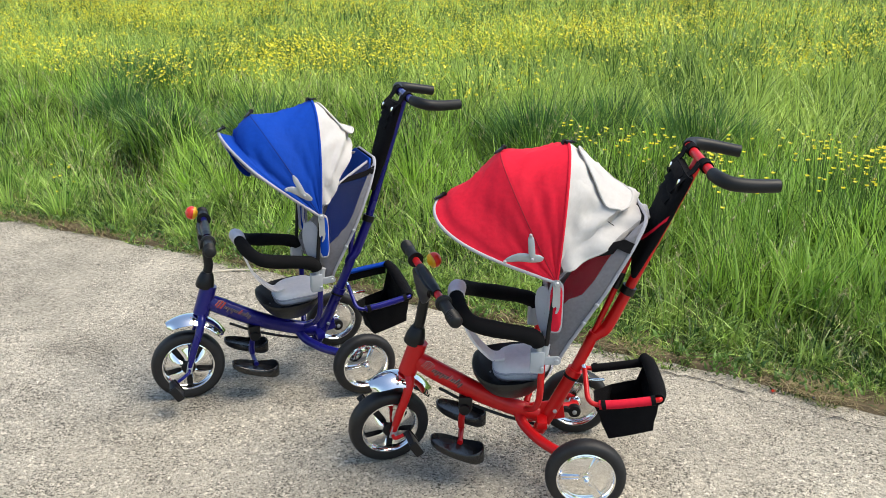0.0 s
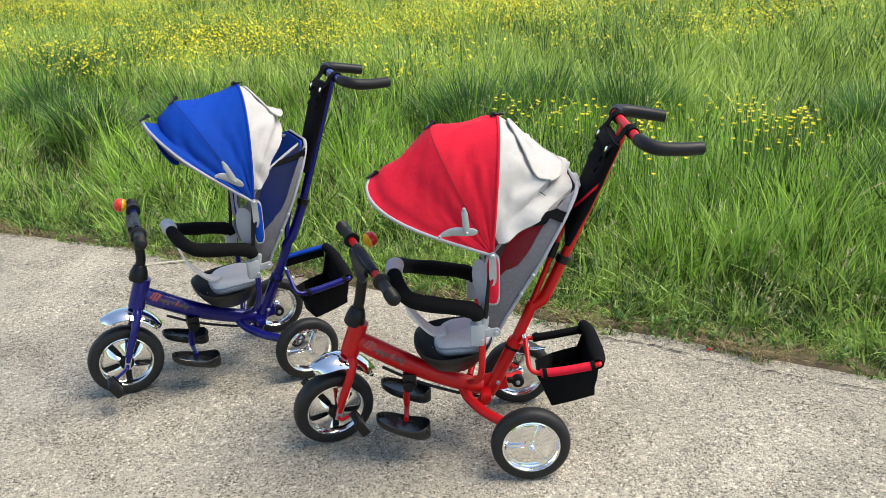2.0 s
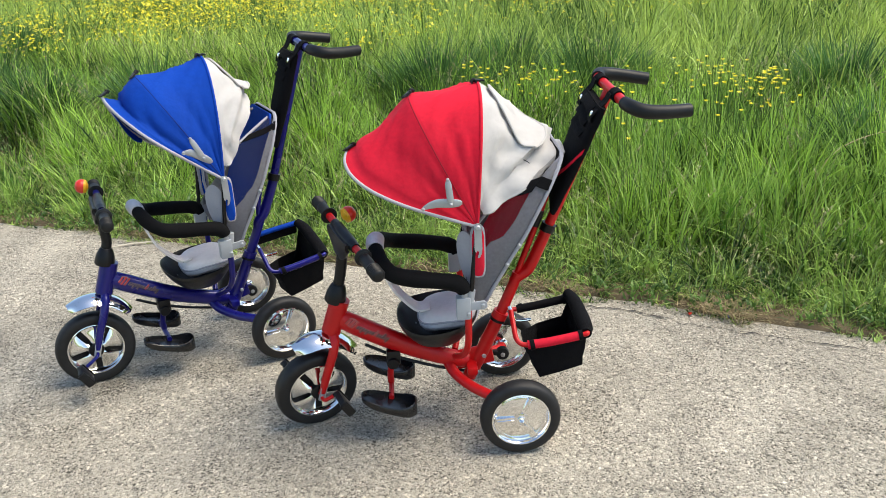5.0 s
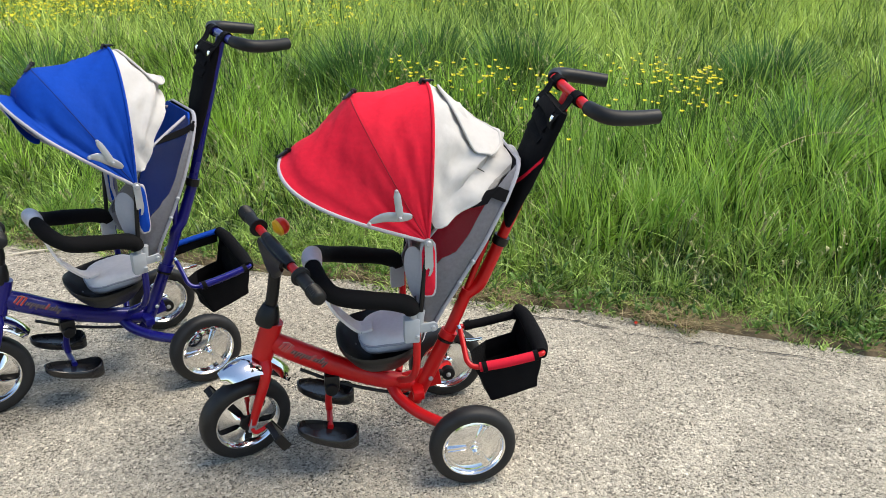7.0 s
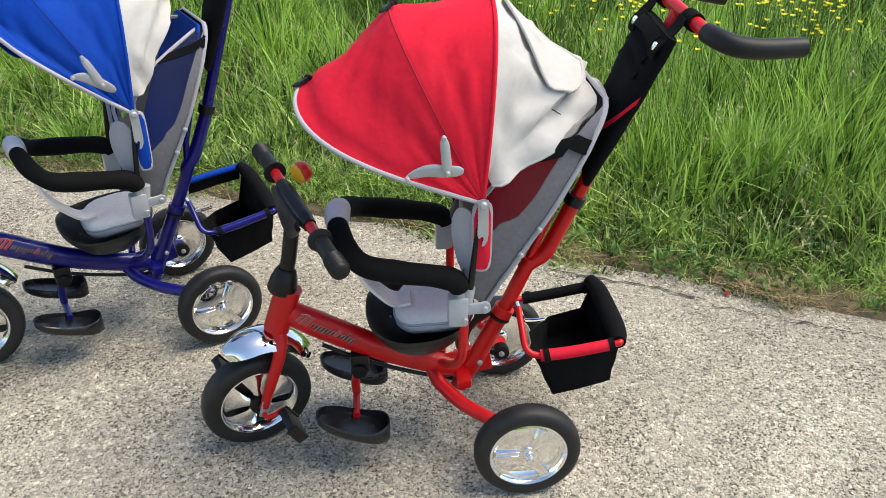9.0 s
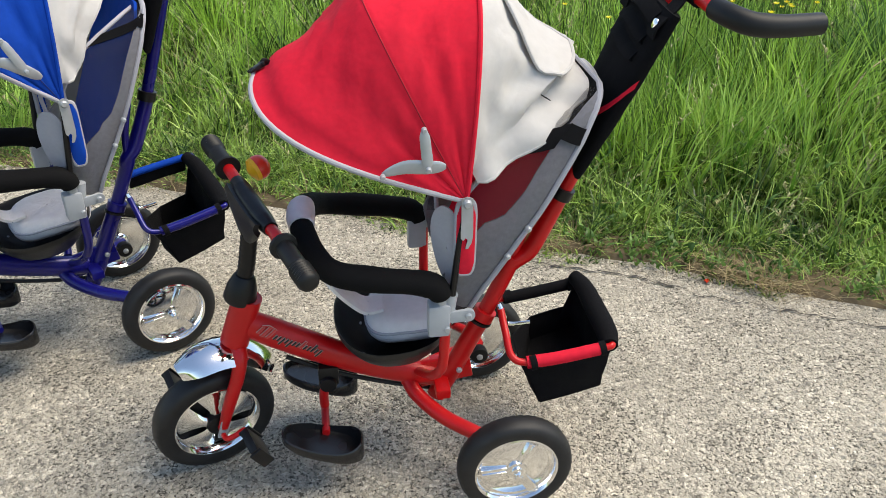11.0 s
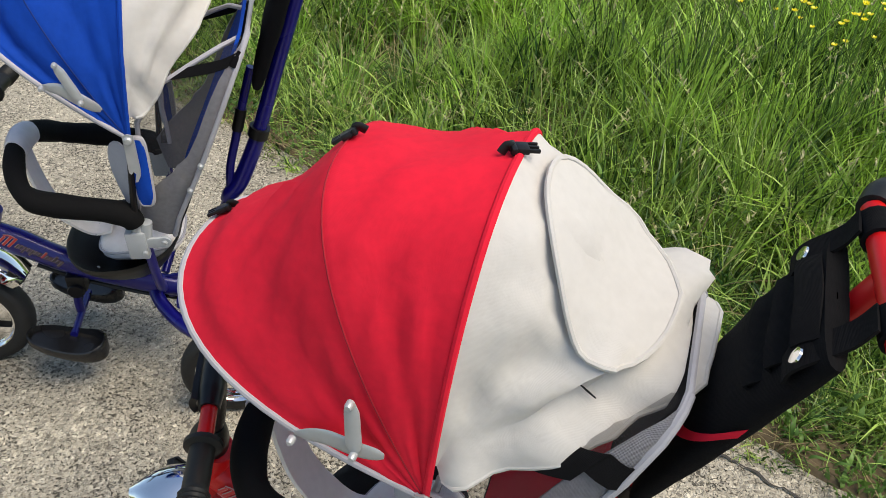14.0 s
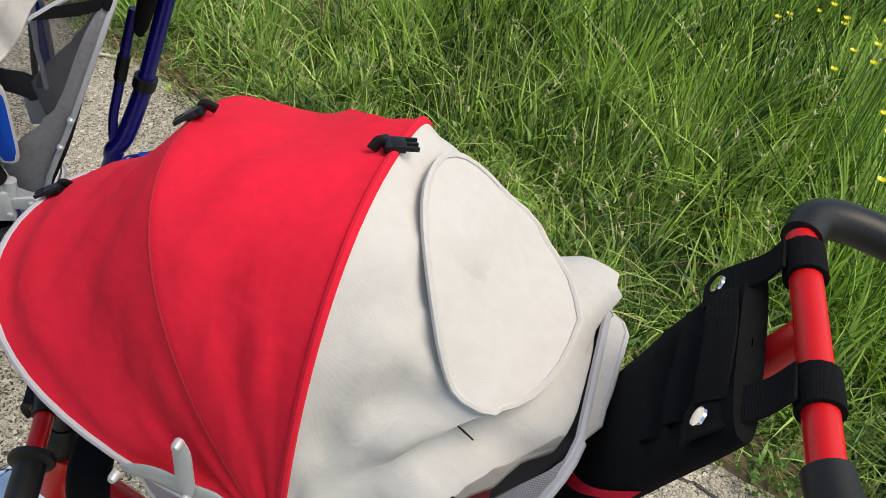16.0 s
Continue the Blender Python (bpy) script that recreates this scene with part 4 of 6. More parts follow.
            tube(bm, line, rr, 6, steps=4)
            for v in bm.verts:
                v.co.y = -0.0245 - 0.0010 * k + (v.co.y + 0.0245) * 0.35
            part("decal", bm, mm, frame_tube)

    for u, hi, lo, r in ((-0.03, 0.012, -0.006, 0.0020), (0.05, 0.016, -0.010, 0.0024), (0.13, 0.016, -0.010, 0.0024)):
        stroke([(u, hi), (u - 0.005, (hi + lo) / 2), (u - 0.01, lo)], r, M_DECALRED)
    stroke([(-0.06, 0.013), (0.02, 0.017), (0.10, 0.015)], 0.0012, M_DECALRED)
    for k in range(13):
        u = 0.22 + 0.058 * k
        hi, lo = 0.004 + 0.008 * (k in (7, 10)), -0.007 - 0.007 * (k in (2, 4, 12))
        stroke([(u, hi), (u - 0.003, (hi + lo) / 2), (u - 0.006, lo)], 0.0019, M_DECALRED if k == 7 else M_DECALDARK)


def make_steering(top, paint, word, steer, crank, bell, bell_way, set_forward):
    turn = Matrix.Translation(HUB) @ Matrix.Rotation(radians(steer), 4, RAKE) @ Matrix.Translation(-HUB)
    axis = lambda z, x=0.0: Vector((HUB.x + (z - HUB.z) * 0.285 + x, 0, z))
    wheel = front_rim(top, turn @ Matrix.Translation(HUB))
    tyre(wheel, turn @ Matrix.Translation(HUB), 0.122, 0.086, 0.050)
    bm = bmesh.new()
    lathe(bm, [(0.012, -0.034), (0.023, -0.030), (0.026, -0.018), (0.026, 0.018), (0.023, 0.030), (0.012, 0.034)], 20, turn @ Matrix.Translation(HUB))
    part("hub", bm, M_PLASTIC, wheel, "black plastic hub")
    # fork legs and crown
    bm = bmesh.new()
    for s in (-1, 1):
        tube(bm, [turn @ Vector(q) for q in ((HUB.x + 0.004, 0.046 * s, HUB.z + 0.010), (HUB.x + 0.022, 0.047 * s, 0.19), (HUB.x + 0.045, 0.044 * s, 0.25), (HUB.x + 0.058, 0.030 * s, 0.288), (HUB.x + 0.060, 0.0, 0.302))], [0.010, 0.0125, 0.0135, 0.0145, 0.015], 14)
    fork = part("fork", bm, paint, top, word + " painted front fork")
    for s in (-1, 1):
        bm = bmesh.new()
        box(bm, (0.020, 0.007, 0.045), turn @ pose(HUB.x + 0.004, 0.050 * s, HUB.z + 0.008, 0, 16, 0), 0.003)
        lathe(bm, [(0.008, -0.004), (0.008, 0.006)], 12, turn @ Matrix.Translation((HUB.x, 0.053 * s, HUB.z)))
        part("dropout", bm, M_STEEL, fork, "grey steel axle plate")
    # mudguard
    bm = bmesh.new()
    grid = []
    for k in range(19):
        a = radians(40 + 70 * k / 18)
        w = 0.047 * (1 - 0.55 * max(0, (k - 13) / 5) ** 2) * (1 - 0.30 * max(0, (4 - k) / 4) ** 2)
        r = 0.156 + 0.012 * math.sin(math.pi * k / 18)
        row = []
        for u in np.linspace(-1, 1, 11):
            rr = r + 0.018 * (1 - u * u) - 0.006 * abs(u) ** 6
            row.append(turn @ Vector((HUB.x + rr * math.cos(a), w * u, HUB.z + rr * math.sin(a))))
        grid.append(row)
    sheet(bm, grid, 0.003)
    part("mudguard", bm, M_CHROME, top, "shiny chrome front mudguard", sharp=60)
    # cranks and pedals
    for s in (-1, 1):
        cx, cz = (crank[0], crank[1]) if s < 0 else (-crank[0], -crank[1])
        end = Vector((HUB.x + cx, 0.105 * s, HUB.z + cz))
        bm = bmesh.new()
        tube(bm, [turn @ q for q in (Vector((HUB.x, 0.03 * s, HUB.z)), Vector((HUB.x, 0.068 * s, HUB.z)), Vector((HUB.x + cx * 0.4, 0.078 * s, HUB.z + cz * 0.4)), Vector((HUB.x + cx, 0.088 * s, HUB.z + cz)), end + Vector((0, 0.05 * s, 0)))], 0.0055, 10)
        crank_arm = part("crank", bm, paint, top)
        m = turn @ Matrix.Translation(end + Vector((0, 0.028 * s, 0))) @ pose(0, 0, 0, 0, 60, 0)
        bm = bmesh.new()
        box(bm, (0.060, 0.064, 0.020), m, 0.009)
        for dy in (-0.031, 0.031):
            box(bm, (0.050, 0.006, 0.026), m @ Matrix.Translation((0, dy, 0)), 0.0028)
        part("pedal", bm, M_PLASTIC, crank_arm, "black plastic pedal")
    # collar, stem and handlebar
    bm = bmesh.new()
    tube(bm, [turn @ axis(z) for z in (0.396, 0.402, 0.425, 0.445, 0.450)], [0.028, 0.031, 0.028, 0.021, 0.017], 18, smooth=False)
    part("steering_collar", bm, M_PLASTIC, top, "black plastic steering collar")
    zs = np.linspace(0.440, 0.590, 30)
    bm = bmesh.new()
    tube(bm, [turn @ axis(z, -set_forward * max(0.0, (z - 0.47) / 0.12)) for z in zs], [0.0145 + 0.0018 * (k % 2) for k in range(30)], 16, smooth=False)
    part("stem", bm, M_PLASTIC, top, "ribbed black rubber stem cover", sharp=80)
    c = axis(0.595, -set_forward)
    bar = lambda y: c + Vector((0.003 * min(1, abs(y) / 0.1) ** 2, y, 0))
    bm = bmesh.new()
    tube(bm, [turn @ bar(y) for y in np.linspace(-0.225, 0.225, 15)], 0.0105, 12)
    handlebar = part("handlebar", bm, paint, top, word + " painted handlebar")
    bm = bmesh.new()
    tube(bm, [turn @ bar(y) for y in np.linspace(-0.082, 0.082, 9)], [0.0135, 0.0170, 0.0178, 0.0178, 0.0178, 0.0170, 0.0135], 14)
    # leaf-shaped flap below the bar
    rows = []
    for k in range(13):
        f = k / 12
        y = -0.072 + 0.144 * f
        deep = 0.016 + 0.052 * math.sin(math.pi * f) ** 0.8
        rows.append([turn @ (bar(y) + Vector((-0.014 - 0.004 * math.sin(math.pi * g), 0, 0.006 - deep * g))) for g in (0, 0.25, 0.5, 0.75, 0.93, 1.0)])
    sheet(bm, rows, 0.009)
    part("bar_pad", bm, M_PLASTIC, handlebar, "black pad with a leaf-shaped flap round the handlebar")
    for s in (-1, 1):
        bm = bmesh.new()
        ys = np.linspace(0.132, 0.246, 36)
        tube(bm, [turn @ bar(y * s) for y in ys], [0.0235, 0.0240, 0.0235] + [0.0158] * 18 + [0.0172 + 0.0020 * (k % 2) for k in range(12)] + [0.0175, 0.0165, 0.010], 16, smooth=False)
        part("grip", bm, M_GRIP, handlebar, "ribbed black rubber grip", sharp=50)
    q = c + Vector(bell)
    d = turn.to_3x3() @ Vector(bell_way)
    m = Matrix.Translation(turn @ q) @ d.to_track_quat("Y", "Z").to_matrix().to_4x4()
    bm = bmesh.new()
    lathe(bm, [(0.008, -0.015), (0.014, -0.011), (0.021, -0.008), (0.0225, -0.001), (0.019, 0.000)], 20, m)
    bell_ob = part("bell", bm, M_YELLOW, handlebar, "yellow bell base with a red dome")
    bm = bmesh.new()
    lathe(bm, [(0.0220, -0.001), (0.0232, 0.005), (0.0215, 0.014), (0.016, 0.021), (0.007, 0.0255), (0.001, 0.026)], 20, m)
    part("bell_dome", bm, M_BELLRED, bell_ob, "red bell dome")


def make_footrests(top, paint):
    bm = bmesh.new()
    box(bm, (0.040, 0.046, 0.046), Matrix.Translation((-0.340, 0, 0.212)), 0.006)
    lathe(bm, [(0.016, -0.030), (0.018, -0.026), (0.018, 0.026), (0.016, 0.030)], 16, Matrix.Translation((-0.342, 0, 0.196)))
    part("footrest_hinge", bm, M_PLASTIC, top, "black plastic footrest hinge")
    bm = bmesh.new()
    tube(bm, [(-0.342, 0, 0.20), (-0.352, 0, 0.155), (-0.352, 0, 0.122)], 0.0095, 12)
    tube(bm, [(-0.352, -0.075, 0.115), (-0.352, 0.075, 0.115)], 0.008, 12, smooth=False)
    part("footrest_arm", bm, paint, top)
    for s in (-1, 1):
        bm = bmesh.new()
        rings = []
        for r, z in ((0.2, 0.100), (0.9, 0.100), (1.0, 0.108), (1.0, 0.122), (0.95, 0.124), (0.90, 0.112), (0.2, 0.109)):
            row = []
            for k in range(32):
                a = 2 * math.pi * k / 32
                ca, sa = math.cos(a), math.sin(a)
                lx = 0.078 * math.copysign(abs(ca) ** 0.75, ca)
                wy = 0.042 * (1 + 0.12 * ca) * math.copysign(abs(sa) ** 0.75, sa)
                heel = 0.024 * max(0.0, ca) ** 1.5 if z > 0.11 and r >= 0.95 else 0.0
                row.append(bm.verts.new((-0.358 + lx * r, 0.100 * s + wy * r, z + heel - 0.34 * lx * r)))
            rings.append(row)
        for a, b in zip(rings, rings[1:]):
            for k in range(32):
                bm.faces.new((a[k], a[(k + 1) % 32], b[(k + 1) % 32], b[k]))
        bm.faces.new(rings[0]), bm.faces.new(rings[-1])
        part("footrest", bm, M_GLOSSPLASTIC, top, "black plastic shoe-shaped footrest", sharp=50)


def make_basket(top, paint, cloth, word, sleeves):
    near = [(0.000, -0.022, 0.345), (0.002, -0.066, 0.318), (0.008, -0.098, 0.288), (0.036, -0.109, 0.278), (0.10, -0.112, 0.286), (0.185, -0.113, 0.301), (0.203, -0.105, 0.305)]
    # on one tricycle the far bar stands higher and carries a hanging band
    raised = word == "blue"
    far = [(x, -y, z) for (x, y, _), z in zip(near, (0.345, 0.342, 0.340, 0.342, 0.348, 0.355, 0.357))] if raised else [(x, -y, z) for x, y, z in near]
    back = [(0.207, -0.05, 0.309), (0.207, 0.05, 0.338 if raised else 0.309)]
    bm = bmesh.new()
    line = near + back + far[::-1]
    tube(bm, line, 0.0072, 12)
    frame_bar = part("basket_frame", bm, paint, top, word + " steel basket frame")
    for s in (-1, 1):
        bm = bmesh.new()
        pts = smooth_line((far if s > 0 else near)[3:6], 6)
        tube(bm, pts, 0.0095 if raised and s > 0 else 0.0125, 12, smooth=False)
        mat, tone = ((cloth, word), (M_BLACKCLOTH, "black"), (paint, word))[sleeves[s > 0]]
        part("bar_sleeve", bm, mat, frame_bar, tone + " sleeve on the basket bar")
        if raised and s > 0:
            bm = bmesh.new()
            sheet(bm, [[q + Vector((0, 0.003 * fuzz(q.x * 20, g), -0.004 - 0.036 * g)) for g in (0, 0.35, 0.7, 1.0)] for q in pts], 0.006)
            part("hanging_band", bm, M_BLACKCLOTH, frame_bar, "black cloth band hanging from the basket bar")
            continue
        for x0 in (0.048, 0.182):
            bm = bmesh.new()
            q = Vector((x0, 0.1125 * s, 0.2795 + (x0 - 0.05) * 0.155))
            tube(bm, [q - Vector((0.006, 0, 0.001)), q + Vector((0.006, 0, 0.001))], 0.0145, 12, smooth=False)
            part("strap_loop", bm, M_BLACKCLOTH, frame_bar, "black webbing loop")
    top_ring = [(0.028, -0.106, 0.270), (0.11, -0.111, 0.284), (0.200, -0.109, 0.302), (0.205, 0.0, 0.318 if raised else 0.306), (0.196, 0.109, 0.352 if raised else 0.312), (0.172, 0.108, 0.246), (0.100, 0.102, 0.230), (0.034, 0.0, 0.262)]
    low_ring = [(0.072, -0.099, 0.168), (0.130, -0.102, 0.184), (0.190, -0.104, 0.203), (0.195, 0.0, 0.200), (0.190, 0.100, 0.203), (0.150, 0.098, 0.186), (0.100, 0.096, 0.172), (0.066, 0.0, 0.164)]

    def loop(ring):
        out = []
        for i, a in enumerate(ring):
            b = ring[(i + 1) % len(ring)]
            out += [Vector(a).lerp(Vector(b), k / 5) for k in range(5)]
        return out + [out[0]]

    hi, lo = loop(top_ring), loop(low_ring)
    rows = []
    for k in range(8):
        t = k / 7
        rows.append([a.lerp(b, t) + Vector((0.010, 0.007, 0)) * (math.sin(math.pi * t) * fuzz(a.x * 24, a.y * 24, t * 2)) for a, b in zip(hi, lo)])
    mid = Vector((0.130, 0, 0.176))
    rows += [[mid.lerp(q, r) + Vector((0, 0, 0.003 * fuzz(q.x * 40, q.y * 40))) for q in lo] for r in (0.7, 0.35, 0.02)]
    bm = bmesh.new()
    sheet(bm, rows, 0.0025)
    bag = part("basket_cloth", bm, M_BLACKCLOTH, top, "black cloth storage basket", sharp=60)
    bm = bmesh.new()
    tube(bm, [(0.198, -0.108, 0.302), (0.204, -0.07, 0.304), (0.205, 0.0, 0.320 if raised else 0.306), (0.200, 0.07, 0.344 if raised else 0.316), (0.188, 0.109, 0.358 if raised else 0.322)], [0.0160, 0.0205, 0.0215, 0.0205, 0.0190, 0.0150], 14)
    part("rolled_hem", bm, M_BLACKCLOTH, bag)
    # lever beside the post
    bm = bmesh.new()
    tube(bm, [(-0.004, -0.018, 0.355), (0.004, -0.030, 0.334), (0.010, -0.034, 0.314)], 0.006, 10)
    tube(bm, [(0.006, -0.032, 0.318), (0.028, -0.036, 0.317), (0.056, -0.038, 0.320)], 0.0042, 10)
    part("release_lever", bm, M_CHROME, top, "bare metal release lever")


def make_push_handle(top, paint, cloth, word, bar, p0):
    far, nearp = Vector(bar[0]), Vector(bar[1])
    a, b = Vector((0.098 if word == "red" else 0.080, -0.005, 0.565)), far.lerp(nearp, 0.44) - Vector((0, 0, 0.006))
    bm = bmesh.new()
    tube(bm, [a, a.lerp(b, 0.5), b], 0.0140, 16)
    tube(bm, [far, far.lerp(nearp, 0.5), nearp], 0.0122, 16)
    pole = part("push_handle", bm, paint, top, word + " steel push handle")
    bm = bmesh.new()
    d = (b - a).normalized()
    tube(bm, [a + d * 0.012, a + d * 0.034], 0.0205, 16, smooth=False)
    part("pole_clamp", bm, M_PLASTIC, pole, "black plastic clamp ring")
    for pts in ([far, far + Vector((0.012, 0.030, 0.002)), far + Vector((0.042, 0.044, -0.002)), far + Vector((0.092, 0.042, -0.010)), far + Vector((0.145, 0.035, -0.019))],
                [nearp, nearp + Vector((0.010, -0.035, -0.003)), nearp + Vector((0.035, -0.056, -0.009)), nearp + Vector((0.082, -0.056, -0.013)), nearp + Vector((0.146, -0.043, -0.015))]):
        bm = bmesh.new()
        tube(bm, pts, [0.0165, 0.0172, 0.0175, 0.0172, 0.0168, 0.0165], 16)
        part("push_grip", bm, M_GRIP, pole, "curved dark grey foam grip")
    # pouch hung on the pole
    wide, lie, head = (0.080, 0.025, 0.027) if word == "red" else (0.054, 0.028, 0.025)
    up = d
    side = Vector((0, 1, 0)) - up * up.y
    side.normalize()
    out = side.cross(up).normalized()
    if out.x > 0:
        out = -out
    bm = bmesh.new()
    rows = []
    L = (b - a).length
    drift = side * (-0.010 if word == "red" else 0.0)
    for k in range(21):
        t = k / 20
        c = a + d * (p0 + (L - p0 - head) * t) + out * lie + drift
        w = wide * (0.78 + 0.36 * t)
        th = 0.010 + 0.009 * math.sin(math.pi * (0.1 + 0.8 * t)) + 0.0008 * math.sin(t * 23)
        row = []
        for j in range(25):
            an = 2 * math.pi * j / 24
            ca, sa = math.cos(an), math.sin(an)
            row.append(c + side * (w * math.copysign(abs(ca) ** 0.6, ca)) + out * (th * math.copysign(abs(sa) ** 0.7, sa)) + up * (0.03 * ca * (1 - t)))
        rows.append(row)
    first = [rows[0][0].lerp(rows[0][12], 0.5)] * 25
    last = [rows[-1][0].lerp(rows[-1][12], 0.5)] * 25
    rows = [[f.lerp(q, 0.05) for f, q in zip(first, rows[0])]] + rows + [[f.lerp(q, 0.05) for f, q in zip(last, rows[-1])]]
    sheet(bm, rows)
    pouch = part("pouch", bm, M_BLACKCLOTH, top, "black cloth pouch hung on the push handle", sharp=60)
    # pleats across the top
    for t in (0.66, 0.77, 0.88):
        c = a + d * (p0 + (L - p0 - head + 0.010) * t) + out * (lie + 0.0165) + drift
        bm = bmesh.new()
        rr = []
        for j in range(9):
            u = -1 + j / 4
            q = c + side * (wide * 0.72 * u) - out * (0.004 * u ** 4) + up * (0.004 * math.sin(u * 2.2 + t * 9))
            rr.append([q - up * 0.004 - out * 0.002, q - up * 0.002 + out * 0.009, q + up * 0.008 + out * 0.0065, q + up * 0.022 - out * 0.001])
        sheet(bm, rr, 0.003)
        part("pleat", bm, M_BLACKCLOTH, pouch)
    # coloured stripe on the lower part
    bm = bmesh.new()
    rr = []
    for k in range(13):
        f = 0.34 + 0.66 * k / 12
        t = -0.14 + 0.76 * f
        w = wide * (0.78 + 0.36 * t)
        an = math.pi * (0.04 + 0.96 * f)
        ca, sa = math.cos(an), math.sin(an)
        th = 0.0125 + 0.009 * math.sin(math.pi * (0.1 + 0.8 * t))
        q = a + d * (p0 + (L - p0 - head) * t) + out * lie + drift + side * ((w + 0.002) * math.copysign(abs(ca) ** 0.6, ca)) + out * (th * math.copysign(abs(sa) ** 0.7, sa)) + up * (0.03 * ca * (1 - t))
        rr.append([q - up * 0.0075, q, q + up * 0.0075])
    sheet(bm, rr, 0.0012)
    if word == "red":
        part("stripe", bm, cloth, pouch, word + " stripe on the pouch")
    else:
        bm.free()
    for k, (y, q) in enumerate(((-wide * 0.86, nearp.lerp(far, 0.28)), (wide * 0.86, nearp.lerp(far, 0.86)))):
        s0 = a + d * (L - 0.025 - head) + side * y + drift + out * (lie + 0.014)
        bm = bmesh.new()
        strap = [s0 - up * 0.02, s0 + out * 0.002, s0.lerp(q, 0.6) + out * 0.006, q + out * 0.017]
        sheet(bm, [[p - side * 0.016, p, p + side * 0.016] for p in smooth_line(strap, 5)], 0.003)
        e = (far - nearp).normalized()
        tube(bm, [q - e * 0.016, q + e * 0.016], 0.0165, 14, smooth=False)
        part("pouch_strap", bm, M_BLACKCLOTH, pouch, "black webbing strap round the handle")
        bm = bmesh.new()
        m = Matrix.Translation(s0 + out * 0.004) @ out.to_track_quat("Y", "Z").to_matrix().to_4x4()
        lathe(bm, [(0.0085, 0.0), (0.0078, 0.002), (0.004, 0.003)], 14, m)
        part("press_stud", bm, M_CHROME, pouch, "bright metal press stud")


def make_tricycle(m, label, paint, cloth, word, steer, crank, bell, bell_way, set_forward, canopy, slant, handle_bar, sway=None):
    top = thing("tricycle", label, "tricycle", m, "children's tricycles")
    for side in (-1, 1):
        wm = Matrix.Translation((0, 0.203 * side, 0.111)) @ Matrix.Rotation(0.7 * side, 4, "Y")
        rim = rear_rim(top, wm, side)
        tyre(rim, wm, 0.1105, 0.079, 0.046)
    make_frame(top, paint, word)
    make_steering(top, paint, word, steer, crank, bell, bell_way, set_forward)
    make_footrests(top, paint)
    make_seat(top)
    make_arm_ring(top)
    make_seat_back(top, cloth, word, slant, M_MESH, *((0.032, -6, 1.0) if word == "red" else (0.058, -1, 0.55)))
    make_basket(top, paint, cloth, word, (0, 1) if word == "red" else (2, 0))
    make_push_handle(top, paint, cloth, word, handle_bar, 0.118 if word == "red" else 0.16)
    make_canopy(top, cloth, word, canopy)
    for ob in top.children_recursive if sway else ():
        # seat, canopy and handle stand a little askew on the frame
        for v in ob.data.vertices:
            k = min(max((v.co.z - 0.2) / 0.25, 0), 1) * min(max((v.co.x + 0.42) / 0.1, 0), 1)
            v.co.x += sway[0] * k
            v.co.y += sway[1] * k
    return top


red_canopy = dict(
    pivot=(-0.102, 0.661), w=0.163, seed=0.0, valance=0.0, puff=0.0, lip=0.0055, calm=0.5, dent=0.020, skew=1.0, drop=0.0, sag=(0.034, 0.016), pad=(0.000, 0.0140, 0.022), hood_bulge=-0.016, crease=0.031, flap_lift=0.010,
    ribs=(((-0.423, 0, 0.827), 2.2, (-0.027, 0.024, -0.017)), ((-0.255, 0, 0.965), 2.5, (0.0, 0.008, 0.0)), ((-0.078, 0.0, 0.990), 2.6, (0.0, 0.006, 0.0))),
    rear=((-0.085, -0.163, 0.695), (-0.035, -0.158, 0.715), (0.035, -0.128, 0.757), (0.088, -0.088, 0.782), (0.130, -0.045, 0.806), (0.150, 0.035, 0.812), (0.138, 0.11, 0.795), (0.09, 0.150, 0.765), (0.02, 0.160, 0.735), (-0.04, 0.162, 0.71), (-0.085, 0.163, 0.695)),
    flap=(0.452, 0.455, 0.152, 0.31), flap_taper=0.12, flap_lean=0.12,
    strut=((-0.237, -0.184, 0.726), (-0.140, -0.186, 0.735), (-0.168, -0.188, 0.736), (-0.174, -0.180, 0.797)))
blue_canopy = dict(
    pivot=(-0.120, 0.661), w=0.163, seed=5.0, valance=0.060, puff=0.016, lip=0.003, calm=0.35, dent=0.0, skew=1.2, drop=0.030, sag=(0.035, 0.06), pad=(0.008, 0.012, 0.024), hood_bulge=0.006, crease=0.018, flap_lift=0.02,
    ribs=(((-0.400, 0, 0.917), 2.0, (-0.010, 0.014, -0.012, 0.075)), ((-0.296, 0, 0.972), 2.0, (0.0, 0.010, 0.0)), ((-0.095, 0.0, 1.006), 2.0, (0.0, 0.006, 0.0))),
    rear=((-0.108, -0.160, 0.70), (-0.078, -0.150, 0.712), (-0.045, -0.125, 0.77), (0.005, -0.085, 0.83), (0.030, -0.03, 0.865), (0.035, 0.03, 0.870), (0.020, 0.09, 0.84), (-0.02, 0.13, 0.79), (-0.06, 0.15, 0.74), (-0.085, 0.155, 0.715), (-0.108, 0.160, 0.70)),
    flap=(0.52, 0.55, 0.15, 0.36), flap_taper=0.0, flap_lean=0.10,
    strut=((-0.232, -0.186, 0.770), (-0.150, -0.184, 0.725), (-0.176, -0.188, 0.745), (-0.205, -0.182, 0.808)))

